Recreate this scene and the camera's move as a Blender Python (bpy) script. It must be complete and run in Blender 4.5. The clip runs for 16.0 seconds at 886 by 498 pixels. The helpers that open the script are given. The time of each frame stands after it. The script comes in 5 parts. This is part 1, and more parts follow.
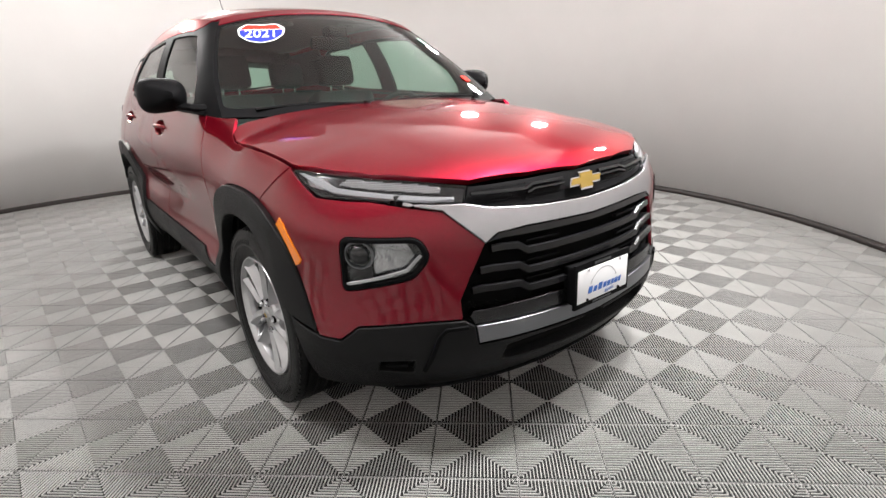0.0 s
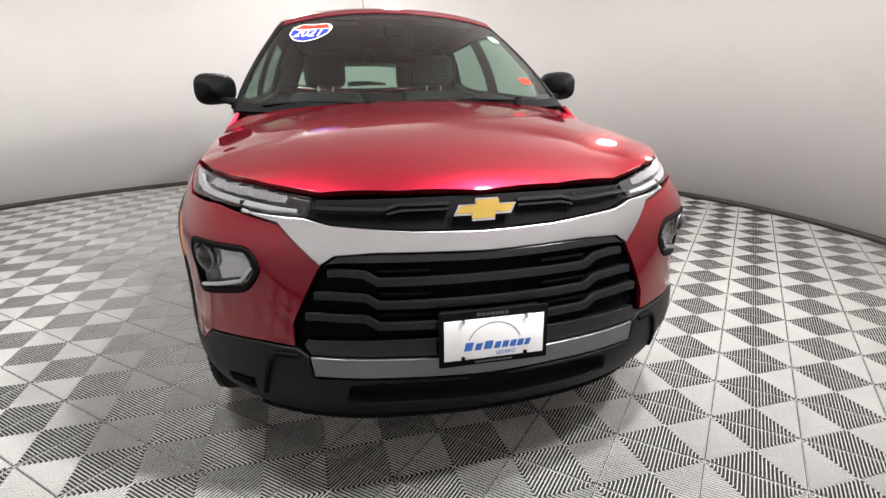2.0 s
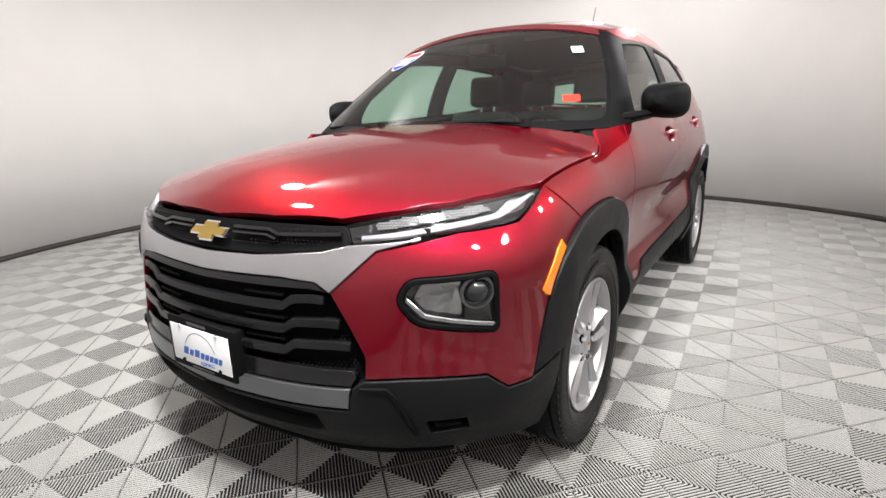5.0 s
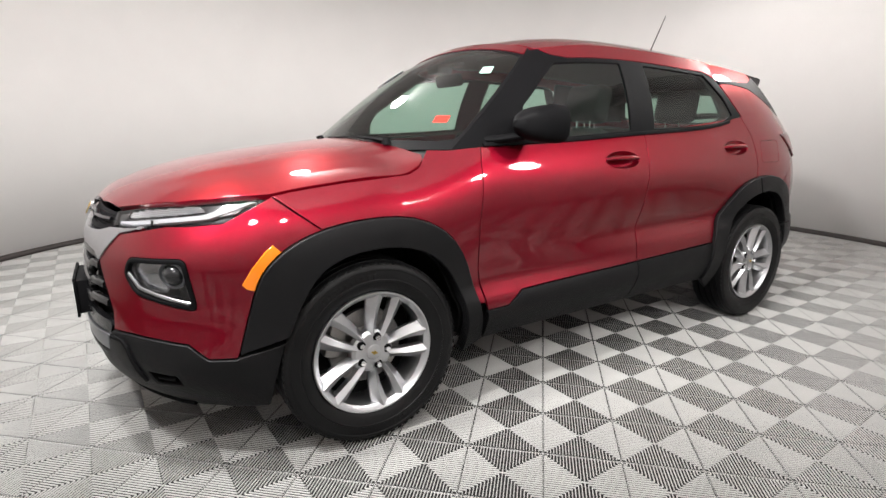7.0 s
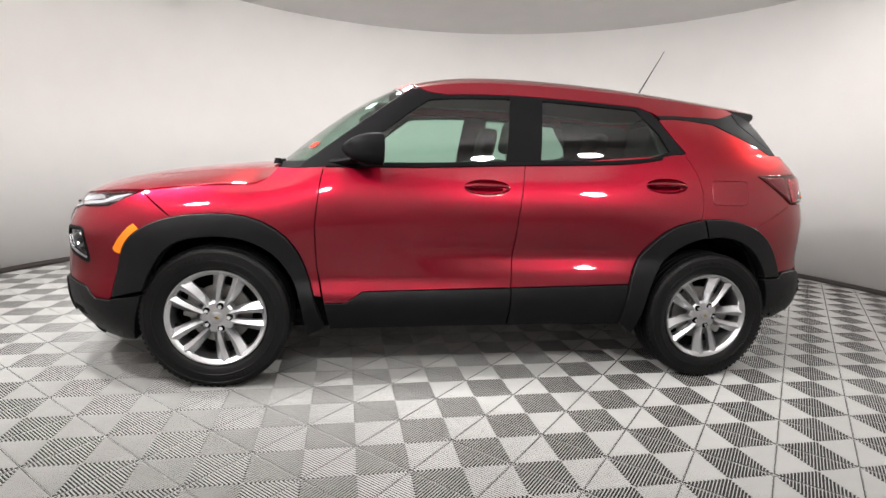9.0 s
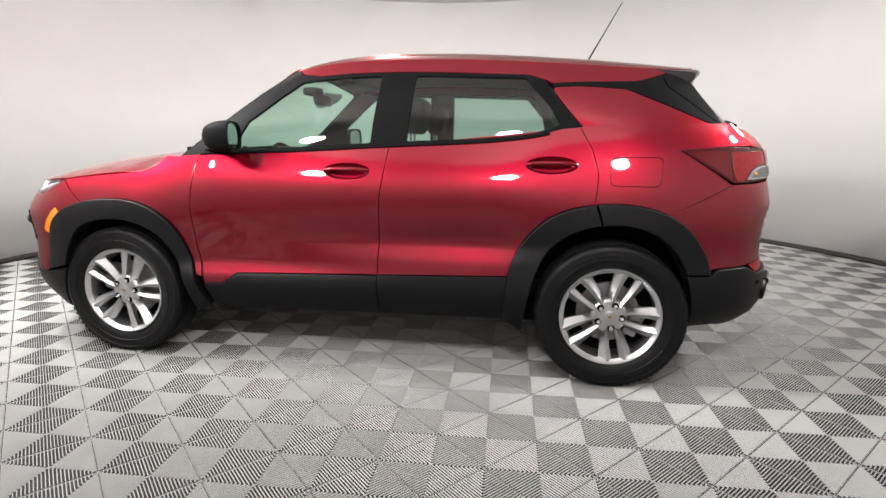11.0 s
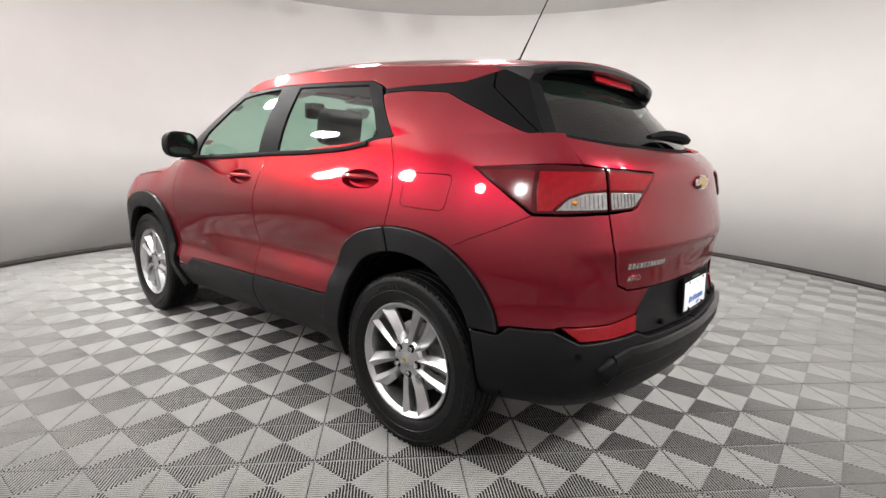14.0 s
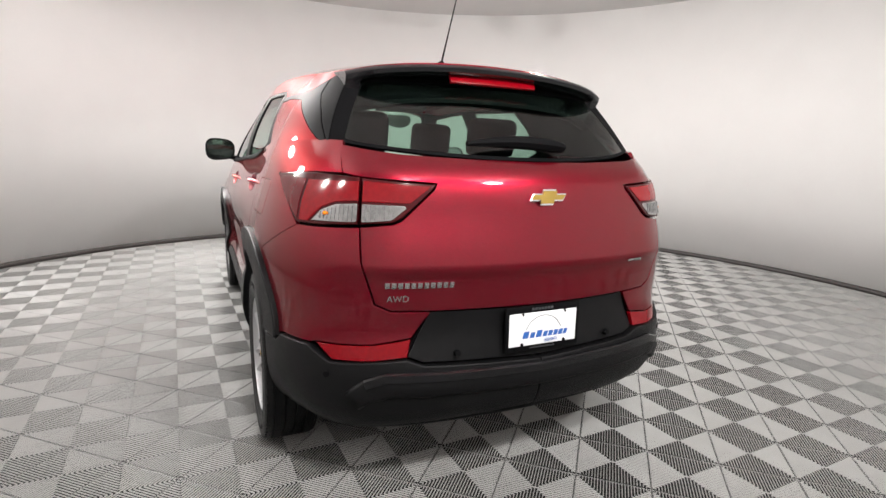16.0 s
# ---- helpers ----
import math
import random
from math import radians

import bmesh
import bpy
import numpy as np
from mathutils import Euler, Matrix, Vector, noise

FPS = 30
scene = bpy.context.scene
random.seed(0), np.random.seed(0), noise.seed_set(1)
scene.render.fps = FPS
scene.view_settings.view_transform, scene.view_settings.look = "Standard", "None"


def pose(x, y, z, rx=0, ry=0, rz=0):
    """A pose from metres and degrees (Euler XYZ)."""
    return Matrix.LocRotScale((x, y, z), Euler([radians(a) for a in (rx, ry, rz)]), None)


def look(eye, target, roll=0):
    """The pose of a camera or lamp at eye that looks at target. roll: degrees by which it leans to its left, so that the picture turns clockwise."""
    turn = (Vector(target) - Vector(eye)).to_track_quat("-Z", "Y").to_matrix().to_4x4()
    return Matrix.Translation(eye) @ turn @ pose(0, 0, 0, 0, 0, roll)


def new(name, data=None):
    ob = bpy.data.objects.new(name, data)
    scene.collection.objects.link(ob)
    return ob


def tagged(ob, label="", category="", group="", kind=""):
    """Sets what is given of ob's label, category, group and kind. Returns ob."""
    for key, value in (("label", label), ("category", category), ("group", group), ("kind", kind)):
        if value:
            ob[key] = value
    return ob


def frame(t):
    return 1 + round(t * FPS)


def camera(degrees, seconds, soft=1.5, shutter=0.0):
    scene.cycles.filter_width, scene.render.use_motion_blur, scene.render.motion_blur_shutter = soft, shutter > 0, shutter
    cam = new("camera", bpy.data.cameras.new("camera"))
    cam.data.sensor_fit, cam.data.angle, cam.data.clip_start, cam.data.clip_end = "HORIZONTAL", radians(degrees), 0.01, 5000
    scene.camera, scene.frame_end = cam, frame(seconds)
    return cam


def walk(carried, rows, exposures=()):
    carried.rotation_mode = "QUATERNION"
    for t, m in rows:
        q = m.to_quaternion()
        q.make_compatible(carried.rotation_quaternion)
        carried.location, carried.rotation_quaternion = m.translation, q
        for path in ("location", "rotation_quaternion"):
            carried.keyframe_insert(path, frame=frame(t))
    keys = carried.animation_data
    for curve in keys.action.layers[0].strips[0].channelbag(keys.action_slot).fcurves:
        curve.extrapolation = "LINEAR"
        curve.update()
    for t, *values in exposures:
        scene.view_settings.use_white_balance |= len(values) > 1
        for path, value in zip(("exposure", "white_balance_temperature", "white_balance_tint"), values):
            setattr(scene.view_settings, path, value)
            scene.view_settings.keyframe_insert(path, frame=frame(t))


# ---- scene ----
cam = camera(81.0, 16.0)
PATH = [
    (0, (3.252, -1.448, 1.199), (1.743, -0.282, 0.595), -2.6),
    (0.5, (3.285, -1.205, 1.204), (1.687, -0.158, 0.611), -2.8),
    (1, (3.427, -0.981, 1.2), (1.726, -0.113, 0.604), -2.9),
    (1.5, (3.43, -0.689, 1.172), (1.639, -0.021, 0.583), -1.1),
    (2, (3.482, -0.405, 1.167), (1.61, 0.01, 0.596), -0.7),
    (2.5, (3.523, -0.137, 1.16), (1.605, 0.031, 0.62), -1.2),
    (3, (3.471, 0.134, 1.18), (1.541, 0.103, 0.657), -1.0),
    (3.5, (3.451, 0.462, 1.19), (1.544, 0.195, 0.651), -1.3),
    (3.7, (3.431, 0.585, 1.185), (1.539, 0.215, 0.651), -1.1),
    (5.8, (2.736, 1.899, 1.166), (1.365, 0.517, 0.707), -1.6),
    (6, (2.66, 2.035, 1.191), (1.348, 0.595, 0.738), -1.1),
    (6.5, (2.39, 2.299, 1.175), (1.212, 0.745, 0.729), -0.8),
    (7, (2.072, 2.548, 1.192), (1.039, 0.898, 0.736), 0.1),
    (7.5, (1.78, 2.829, 1.199), (0.879, 1.103, 0.742), 0.4),
    (8, (1.424, 3.02, 1.225), (0.705, 1.203, 0.797), 1.7),
    (8.5, (0.998, 3.327, 1.165), (0.494, 1.425, 0.801), 1.7),
    (9, (0.596, 3.465, 1.136), (0.301, 1.511, 0.824), 2.2),
    (9.5, (0.175, 3.546, 1.182), (0.029, 1.578, 0.852), 2.1),
    (9.7, (-0.016, 3.552, 1.204), (-0.094, 1.582, 0.869), 1.3),
    (11.8, (-1.405, 3.136, 1.184), (-0.829, 1.272, 0.742), 0.6),
    (12, (-1.549, 3.085, 1.192), (-0.898, 1.244, 0.76), 0.7),
    (12.5, (-1.872, 2.87, 1.166), (-1.035, 1.106, 0.734), 2.5),
    (13, (-2.145, 2.687, 1.179), (-1.169, 0.994, 0.753), 2.0),
    (13.5, (-2.475, 2.521, 1.199), (-1.331, 0.936, 0.778), 1.5),
    (14, (-2.747, 2.272, 1.191), (-1.452, 0.791, 0.831), 1.5),
    (14.5, (-3.033, 2.0, 1.201), (-1.6, 0.652, 0.843), 0.6),
    (15, (-3.22, 1.716, 1.197), (-1.689, 0.489, 0.811), 0.8),
    (15.5, (-3.372, 1.4, 1.211), (-1.723, 0.334, 0.829), 1.3),
    (16, (-3.578, 1.058, 1.248), (-1.798, 0.224, 0.877), 2.0),
]
walk(cam, [(t, look(eye, target, roll)) for t, eye, target, roll in PATH],
     ((0, 0), (3.7, 0), (6.2, -.16), (7.5, -.14), (9.5, -.05), (12.2, .05), (14, 0), (16, -.03)))


# ---- light: a white round room lit by floodlights out of view ----
ROOM, RADIUS, CEILING = (-.28, -.55), 4.42, 3.21
sky = bpy.data.worlds.new("world")
sky.use_nodes = True
sky.node_tree.nodes["Background"].inputs[0].default_value = (.9, .95, 1, 1)
sky.node_tree.nodes["Background"].inputs[1].default_value = .3
scene.world = sky
# round floodlights: angle round the room, distance from its middle, height, watts, tilt towards the car;
# six high on the wall, four added under the ceiling as fill for the car's front and right
LAMP_WIDE = .28
LAMPS = [(a, 4.2, 2.6, w, 88) for a, w in ((50, 30), (66, 31), (96, 29), (113, 23))] + [(a, 4.2, 3.04, 54, 72) for a in (163, 184)]
LAMPS += [(300, 2.0, CEILING - .14, 44, 60), (340, 2.3, CEILING - .14, 46, 14), (24, 3.0, CEILING - .14, 68, 20), (31, 3.8, CEILING - .16, 92, 54)]


def lamp_place(angle, r, z, tilt):
    """The pose of a lamp, turned to the middle of the room."""
    a = radians(angle)
    at = Vector((ROOM[0] + r * math.cos(a), ROOM[1] + r * math.sin(a), z))
    return Matrix.Translation(at) @ Matrix.Rotation(a, 4, "Z") @ Matrix.Rotation(radians(tilt), 4, "Y")


for angle, r, z, power, tilt in LAMPS:
    lamp = new("ceiling_lamp", bpy.data.lights.new("ceiling_lamp", "AREA"))
    lamp.data.shape, lamp.data.size = "DISK", LAMP_WIDE
    lamp.data.energy, lamp.data.color, lamp.data.spread = power, (1, .975, .955), radians(126 if r > 2.9 else 150)
    lamp.matrix_world = lamp_place(angle, r, z, tilt)


# ---- materials ----
def material(name, colour, rough=.5, metal=0.0, bump=0.0, scale=60.0, vary=.12, coat=0.0, spec=.5, stain=0.0):
    """A plain surface with grain at two scales: the colour and the roughness vary, and a fine relief lies on it."""
    m = bpy.data.materials.new(name)
    m.use_nodes = True
    nt = m.node_tree
    p = nt.nodes["Principled BSDF"]
    p.inputs["Metallic"].default_value, p.inputs["Specular IOR Level"].default_value = metal, spec
    p.inputs["Coat Weight"].default_value, p.inputs["Coat Roughness"].default_value = coat, .03
    where = nt.nodes.new("ShaderNodeTexCoord")
    fine, broad = nt.nodes.new("ShaderNodeTexNoise"), nt.nodes.new("ShaderNodeTexNoise")
    fine.inputs["Scale"].default_value, broad.inputs["Scale"].default_value = scale * 6, scale / 12
    fine.inputs["Detail"].default_value, broad.inputs["Detail"].default_value = 2, 3
    for n in (fine, broad):
        nt.links.new(where.outputs["Object"], n.inputs["Vector"])
    both = nt.nodes.new("ShaderNodeMath")
    both.operation = "MULTIPLY_ADD"
    both.inputs[1].default_value = .5
    nt.links.new(fine.outputs["Fac"], both.inputs[0])
    half = nt.nodes.new("ShaderNodeMath")
    half.operation, half.inputs[1].default_value = "MULTIPLY", .5
    nt.links.new(broad.outputs["Fac"], half.inputs[0])
    nt.links.new(half.outputs[0], both.inputs[2])
    ramp = nt.nodes.new("ShaderNodeValToRGB")
    ramp.color_ramp.elements[0].position, ramp.color_ramp.elements[1].position = .3, .7
    for e, k in zip(ramp.color_ramp.elements, (1 - vary, 1 + vary)):
        e.color = (*[min(1, c * k) for c in colour], 1)
    nt.links.new(both.outputs[0], ramp.inputs[0])
    nt.links.new(ramp.outputs[0], p.inputs["Base Color"])
    r = nt.nodes.new("ShaderNodeMapRange")
    r.inputs["To Min"].default_value, r.inputs["To Max"].default_value = rough * (1 - vary), min(1, rough * (1 + vary))
    nt.links.new(broad.outputs["Fac"], r.inputs["Value"])
    nt.links.new(r.outputs[0], p.inputs["Roughness"])
    if bump:
        b = nt.nodes.new("ShaderNodeBump")
        b.inputs["Strength"].default_value, b.inputs["Distance"].default_value = bump, .002
        nt.links.new(fine.outputs["Fac"], b.inputs["Height"])
        nt.links.new(b.outputs[0], p.inputs["Normal"])
    return m


def paint(name, deep, bright):
    """Metallic tint-coat paint: fine flakes under a clear coat."""
    m = bpy.data.materials.new(name)
    m.use_nodes = True
    nt = m.node_tree
    p = nt.nodes["Principled BSDF"]
    where, flake = nt.nodes.new("ShaderNodeTexCoord"), nt.nodes.new("ShaderNodeTexVoronoi")
    flake.inputs["Scale"].default_value = 900
    nt.links.new(where.outputs["Object"], flake.inputs["Vector"])
    ramp = nt.nodes.new("ShaderNodeValToRGB")
    ramp.color_ramp.elements[0].color, ramp.color_ramp.elements[1].color = (*deep, 1), (*bright, 1)
    nt.links.new(flake.outputs["Color"], ramp.inputs[0])
    nt.links.new(ramp.outputs[0], p.inputs["Base Color"])
    peel, b = nt.nodes.new("ShaderNodeTexNoise"), nt.nodes.new("ShaderNodeBump")
    peel.inputs["Scale"].default_value = 90
    nt.links.new(where.outputs["Object"], peel.inputs["Vector"])
    nt.links.new(peel.outputs["Fac"], b.inputs["Height"])
    b.inputs["Strength"].default_value, b.inputs["Distance"].default_value = .04, .001
    nt.links.new(b.outputs[0], p.inputs["Coat Normal"])
    p.inputs["Metallic"].default_value, p.inputs["Roughness"].default_value = .78, .37
    p.inputs["Coat Weight"].default_value, p.inputs["Coat Roughness"].default_value = 1, .04
    p.inputs["Coat IOR"].default_value, p.inputs["Specular IOR Level"].default_value = 1.52, .1
    p.inputs["Specular Tint"].default_value = (.45, .012, .03, 1)
    return m


def glass(name, tint, gloss=.02, ior=1.5):
    """A thin pane: it lets light through, tinted, and reflects by its angle."""
    m = bpy.data.materials.new(name)
    m.use_nodes = True
    nt = m.node_tree
    nt.nodes.remove(nt.nodes["Principled BSDF"])
    out = nt.nodes["Material Output"]
    through_it, shine, mix, facing, power, gain = (nt.nodes.new(k) for k in ("ShaderNodeBsdfTransparent", "ShaderNodeBsdfGlossy", "ShaderNodeMixShader", "ShaderNodeLayerWeight", "ShaderNodeMath", "ShaderNodeMapRange"))
    through_it.inputs[0].default_value = (*tint, 1)
    shine.inputs["Roughness"].default_value, facing.inputs[0].default_value = gloss, .5
    power.operation, power.inputs[1].default_value = "POWER", 5
    gain.inputs["To Min"].default_value = ((ior - 1) / (ior + 1)) ** 2 * 1.9
    nt.links.new(facing.outputs["Facing"], power.inputs[0])
    nt.links.new(power.outputs[0], gain.inputs["Value"])
    nt.links.new(gain.outputs[0], mix.inputs[0])
    nt.links.new(through_it.outputs[0], mix.inputs[1])
    nt.links.new(shine.outputs[0], mix.inputs[2])
    nt.links.new(mix.outputs[0], out.inputs[0])
    return m


RED = paint("red tint-coat paint", (.15, .0025, .011), (.27, .005, .02))
PLASTIC = material("grained black plastic", (.005, .005, .0055), .44, bump=.35, scale=160, vary=.2, spec=.2)
GLOSS = material("gloss black", (.007, .007, .008), .2, vary=.2, spec=.5)
SATIN = material("satin black", (.0045, .0045, .005), .6, vary=.2, spec=.05)
DARK = material("dark underside", (.006, .006, .006), .85, vary=.3, spec=.04)
SILVER = material("satin silver paint", (.56, .565, .59), .24, metal=1, vary=.08)
GREY = material("grey painted trim", (.2, .205, .22), .3, metal=.9, vary=.08)
CHROME = material("chrome", (.8, .8, .82), .08, metal=1, vary=.04)
ALLOY = material("machined alloy", (.57, .575, .59), .32, metal=.95, vary=.06, coat=.3)
IRON = material("brake iron", (.32, .31, .30), .45, metal=.8, vary=.25)
RUBBER = material("tyre rubber", (.0045, .0045, .0048), .4, bump=.4, scale=90, vary=.25, spec=.22)
GOLD = material("gold emblem", (.54, .37, .085), .28, metal=.95, vary=.08, coat=.5)
AMBER = material("amber lens", (.78, .21, .008), .15, vary=.06, coat=.6)
TAILRED = material("red lens", (.19, .001, .005), .12, vary=.25, scale=10, spec=.45)
MIRROR = material("mirror glass", (.42, .47, .45), .03, metal=1, vary=.02)
FACETS = material("dim faceted reflector", (.55, .55, .56), .12, metal=1, bump=.9, scale=6, vary=.15)
TAILDARK = material("dark red lens", (.05, .004, .006), .12, vary=.3, spec=.3)
REFLECTOR = material("bright reflector", (.62, .62, .64), .3, metal=.7, vary=.15)
FROST = material("frosted light guide", (.26, .26, .27), .45, vary=.1, spec=.3)
DIMRED = material("dim red lens", (.085, .004, .007), .12, vary=.35, scale=25, spec=.4)
SMOKE = material("smoked housing", (.014, .0145, .016), .2, metal=.3, vary=.15, coat=.5)
CLOTH = material("black cloth", (.012, .0125, .014), .9, bump=.6, scale=200, vary=.25)
TRIM = material("grey cabin trim", (.025, .025, .027), .7, bump=.3, scale=140, vary=.15)
LINER = material("pale headliner", (.16, .16, .16), .9, bump=.3, scale=160, vary=.06)
WINDOW = glass("green window glass", (.62, .80, .71))
PRIVACY = glass("darker window glass", (.52, .67, .60))
LENS = glass("clear lamp lens", (.93, .94, .95))
CLEAR = material("clear ribbed lens", (.3, .3, .3), .2, metal=.75, bump=.3, scale=12, vary=.4, coat=.5)
WHITE = material("white plate", (.88, .89, .91), .4, vary=.03)
BLUE = material("blue print", (.03, .12, .42), .5, vary=.05)
STICKER_BLUE = material("blue sticker", (.02, .03, .5), .8, vary=.05, spec=.1)
STICKER_RED = material("red sticker", (.75, .03, .02), .8, vary=.05, spec=.1)
PALE = material("pale green sticker", (.30, .46, .40), .6, vary=.06)
WALL = material("white wall cloth", (.85, .835, .82), .85, bump=.15, scale=30, vary=.025)
CEIL = material("pale grey ceiling", (.74, .73, .72), .9, bump=.1, scale=30, vary=.04)
BASE = material("dark brown skirting", (.035, .028, .026), .5, vary=.2)
TILE = material("grey floor tile plastic", (.46, .46, .447), .3, bump=.12, scale=70, vary=.12, spec=.4)
# nearly black: the shade of deep rib gaps is put into this colour
GAP_SHADE = material("dark ground under the tiles", (.003, .003, .003), .8, vary=.3)


# ---- helpers for meshes ----
def mesh_of(name, verts, faces, mat, parent=None, label="", smooth=False, normals=None):
    me = bpy.data.meshes.new(name)
    me.from_pydata([tuple(v) for v in verts], [], [tuple(f) for f in faces])
    me.materials.append(mat)
    if smooth:
        me.polygons.foreach_set("use_smooth", [True] * len(me.polygons))
    if normals is not None:
        me.normals_split_custom_set_from_vertices([tuple(n) for n in normals])
    ob = new(name, me)
    ob.parent = parent
    return tagged(ob, label)


def part(name, bm, mat, parent=None, label="", smooth=True, angle=35):
    """One mesh object out of a bmesh, under its thing."""
    bmesh.ops.recalc_face_normals(bm, faces=bm.faces)
    me = bpy.data.meshes.new(name)
    if smooth:
        for f in bm.faces:
            f.smooth = True
        for e in bm.edges:
            e.smooth = not (len(e.link_faces) == 2 and e.calc_face_angle(0) > radians(angle))
    bm.to_mesh(me)
    bm.free()
    me.materials.append(mat)
    ob = new(name, me)
    ob.parent = parent
    return tagged(ob, label)


def box(bm, at, size, bevel=0.0, turn=None, segments=2):
    """A bevelled block in a bmesh."""
    m = Matrix.Translation(at) @ (turn.to_4x4() if turn else Matrix()) @ Matrix.Diagonal((*size, 1))
    made = bmesh.ops.create_cube(bm, size=1, matrix=m)["verts"]
    if bevel:
        edges = list({e for v in made for e in v.link_edges})
        bmesh.ops.bevel(bm, geom=edges, offset=bevel, segments=segments, profile=.6, affect="EDGES")


def lathe(bm, rows, steps=48, axis="Y", at=(0, 0, 0)):
    """Turns (radius, along) rows round an axis."""
    rings = []
    for r, h in rows:
        ring = []
        for i in range(steps):
            a = 2 * math.pi * i / steps
            c, s = r * math.cos(a), r * math.sin(a)
            p = (c, h, s) if axis == "Y" else (c, s, h)
            ring.append(bm.verts.new(Vector(p) + Vector(at)))
        rings.append(ring)
    for a, b in zip(rings, rings[1:]):
        for i in range(steps):
            j = (i + 1) % steps
            bm.faces.new((a[i], a[j], b[j], b[i]))
    return rings


def sweep(bm, points, radius, sides=8, flat=1.0):
    """A round bar along a line of points."""
    pts = [Vector(p) for p in points]
    rings = []
    for i, p in enumerate(pts):
        d = (pts[min(i + 1, len(pts) - 1)] - pts[max(i - 1, 0)]).normalized()
        a = d.cross(Vector((0, 0, 1)) if abs(d.z) < .9 else Vector((0, 1, 0))).normalized()
        b = d.cross(a)
        r = radius[i] if isinstance(radius, (list, tuple)) else radius
        rings.append([bm.verts.new(p + (a * math.cos(t) + b * math.sin(t) * flat) * r) for t in [2 * math.pi * k / sides for k in range(sides)]])
    for q, s in zip(rings, rings[1:]):
        for k in range(sides):
            bm.faces.new((q[k], q[(k + 1) % sides], s[(k + 1) % sides], s[k]))
    bm.faces.new(rings[0][::-1])
    bm.faces.new(rings[-1])


# ---- the room ----
def ring_wall(name, inner, outer, low, high, mat, label, category, steps=160):
    verts, faces = [], []
    for i in range(steps):
        a = 2 * math.pi * i / steps
        for r, z in ((inner, low), (inner, high), (outer, high), (outer, low)):
            verts.append((ROOM[0] + r * math.cos(a), ROOM[1] + r * math.sin(a), z))
    for i in range(steps):
        j = (i + 1) % steps
        for k in range(4):
            faces.append((4 * i + k, 4 * i + (k + 1) % 4, 4 * j + (k + 1) % 4, 4 * j + k))
    ob = mesh_of(name, verts, faces, mat)
    for p in ob.data.polygons:
        p.use_smooth = p.index % 4 in (0, 2)
    return tagged(ob, label, category, kind="structure")


ring_wall("wall_round", RADIUS, RADIUS + .4, -.05, CEILING + .3, WALL, "smooth white curved studio wall round the whole room", "wall")
ring_wall("baseboard", RADIUS - .012, RADIUS - .002, -.02, .05, BASE, "dark brown skirting strip along the foot of the curved wall", "baseboard")
disc = bmesh.new()
bmesh.ops.create_cone(disc, cap_ends=True, segments=128, radius1=RADIUS + .2, radius2=RADIUS + .2, depth=.1, matrix=Matrix.Translation((*ROOM, CEILING + .05)))
tagged(part("ceiling", disc, CEIL), "flat round pale grey ceiling", "ceiling", kind="structure")
# sheet close below the ribs, its black standing in for shade between them
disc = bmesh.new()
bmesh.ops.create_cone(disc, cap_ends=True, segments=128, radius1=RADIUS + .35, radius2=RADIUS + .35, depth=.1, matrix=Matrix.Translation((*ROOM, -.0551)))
floor = tagged(part("floor", disc, GAP_SHADE), "studio floor of grey ribbed plastic tiles laid diagonally to the car", "floor", kind="structure")

# bodies for all the lamps, the four added ceiling ones too
for angle, r, z, _, tilt in LAMPS:
    light = new("floodlight")
    light.matrix_basis = lamp_place(angle, r, z, tilt)
    tagged(light, "round black studio floodlight out of view on a short bracket", "floodlight", "floodlights round the room")
    k = LAMP_WIDE / 2
    can = bmesh.new()
    lathe(can, [(k + .004, -.006), (k + .012, -.006), (k + .014, .03), (k * .7, .045), (.02, .05), (.001, .05)], 32, "Z")
    lathe(can, [(k + .004, -.006), (k + .003, .008), (.001, .010)], 32, "Z")
    part("lamp_head", can, SATIN, light)
    arm = bmesh.new()
    turn = Matrix.Rotation(radians(-tilt), 3, "Y")
    if r > 4:
        box(arm, turn @ Vector((.11, 0, .02)), (.22, .05, .03), .004, turn)
    else:
        box(arm, turn @ Vector((0, 0, .07)), (.03, .05, .14), .004, turn)
    part("bracket", arm, SATIN, light)

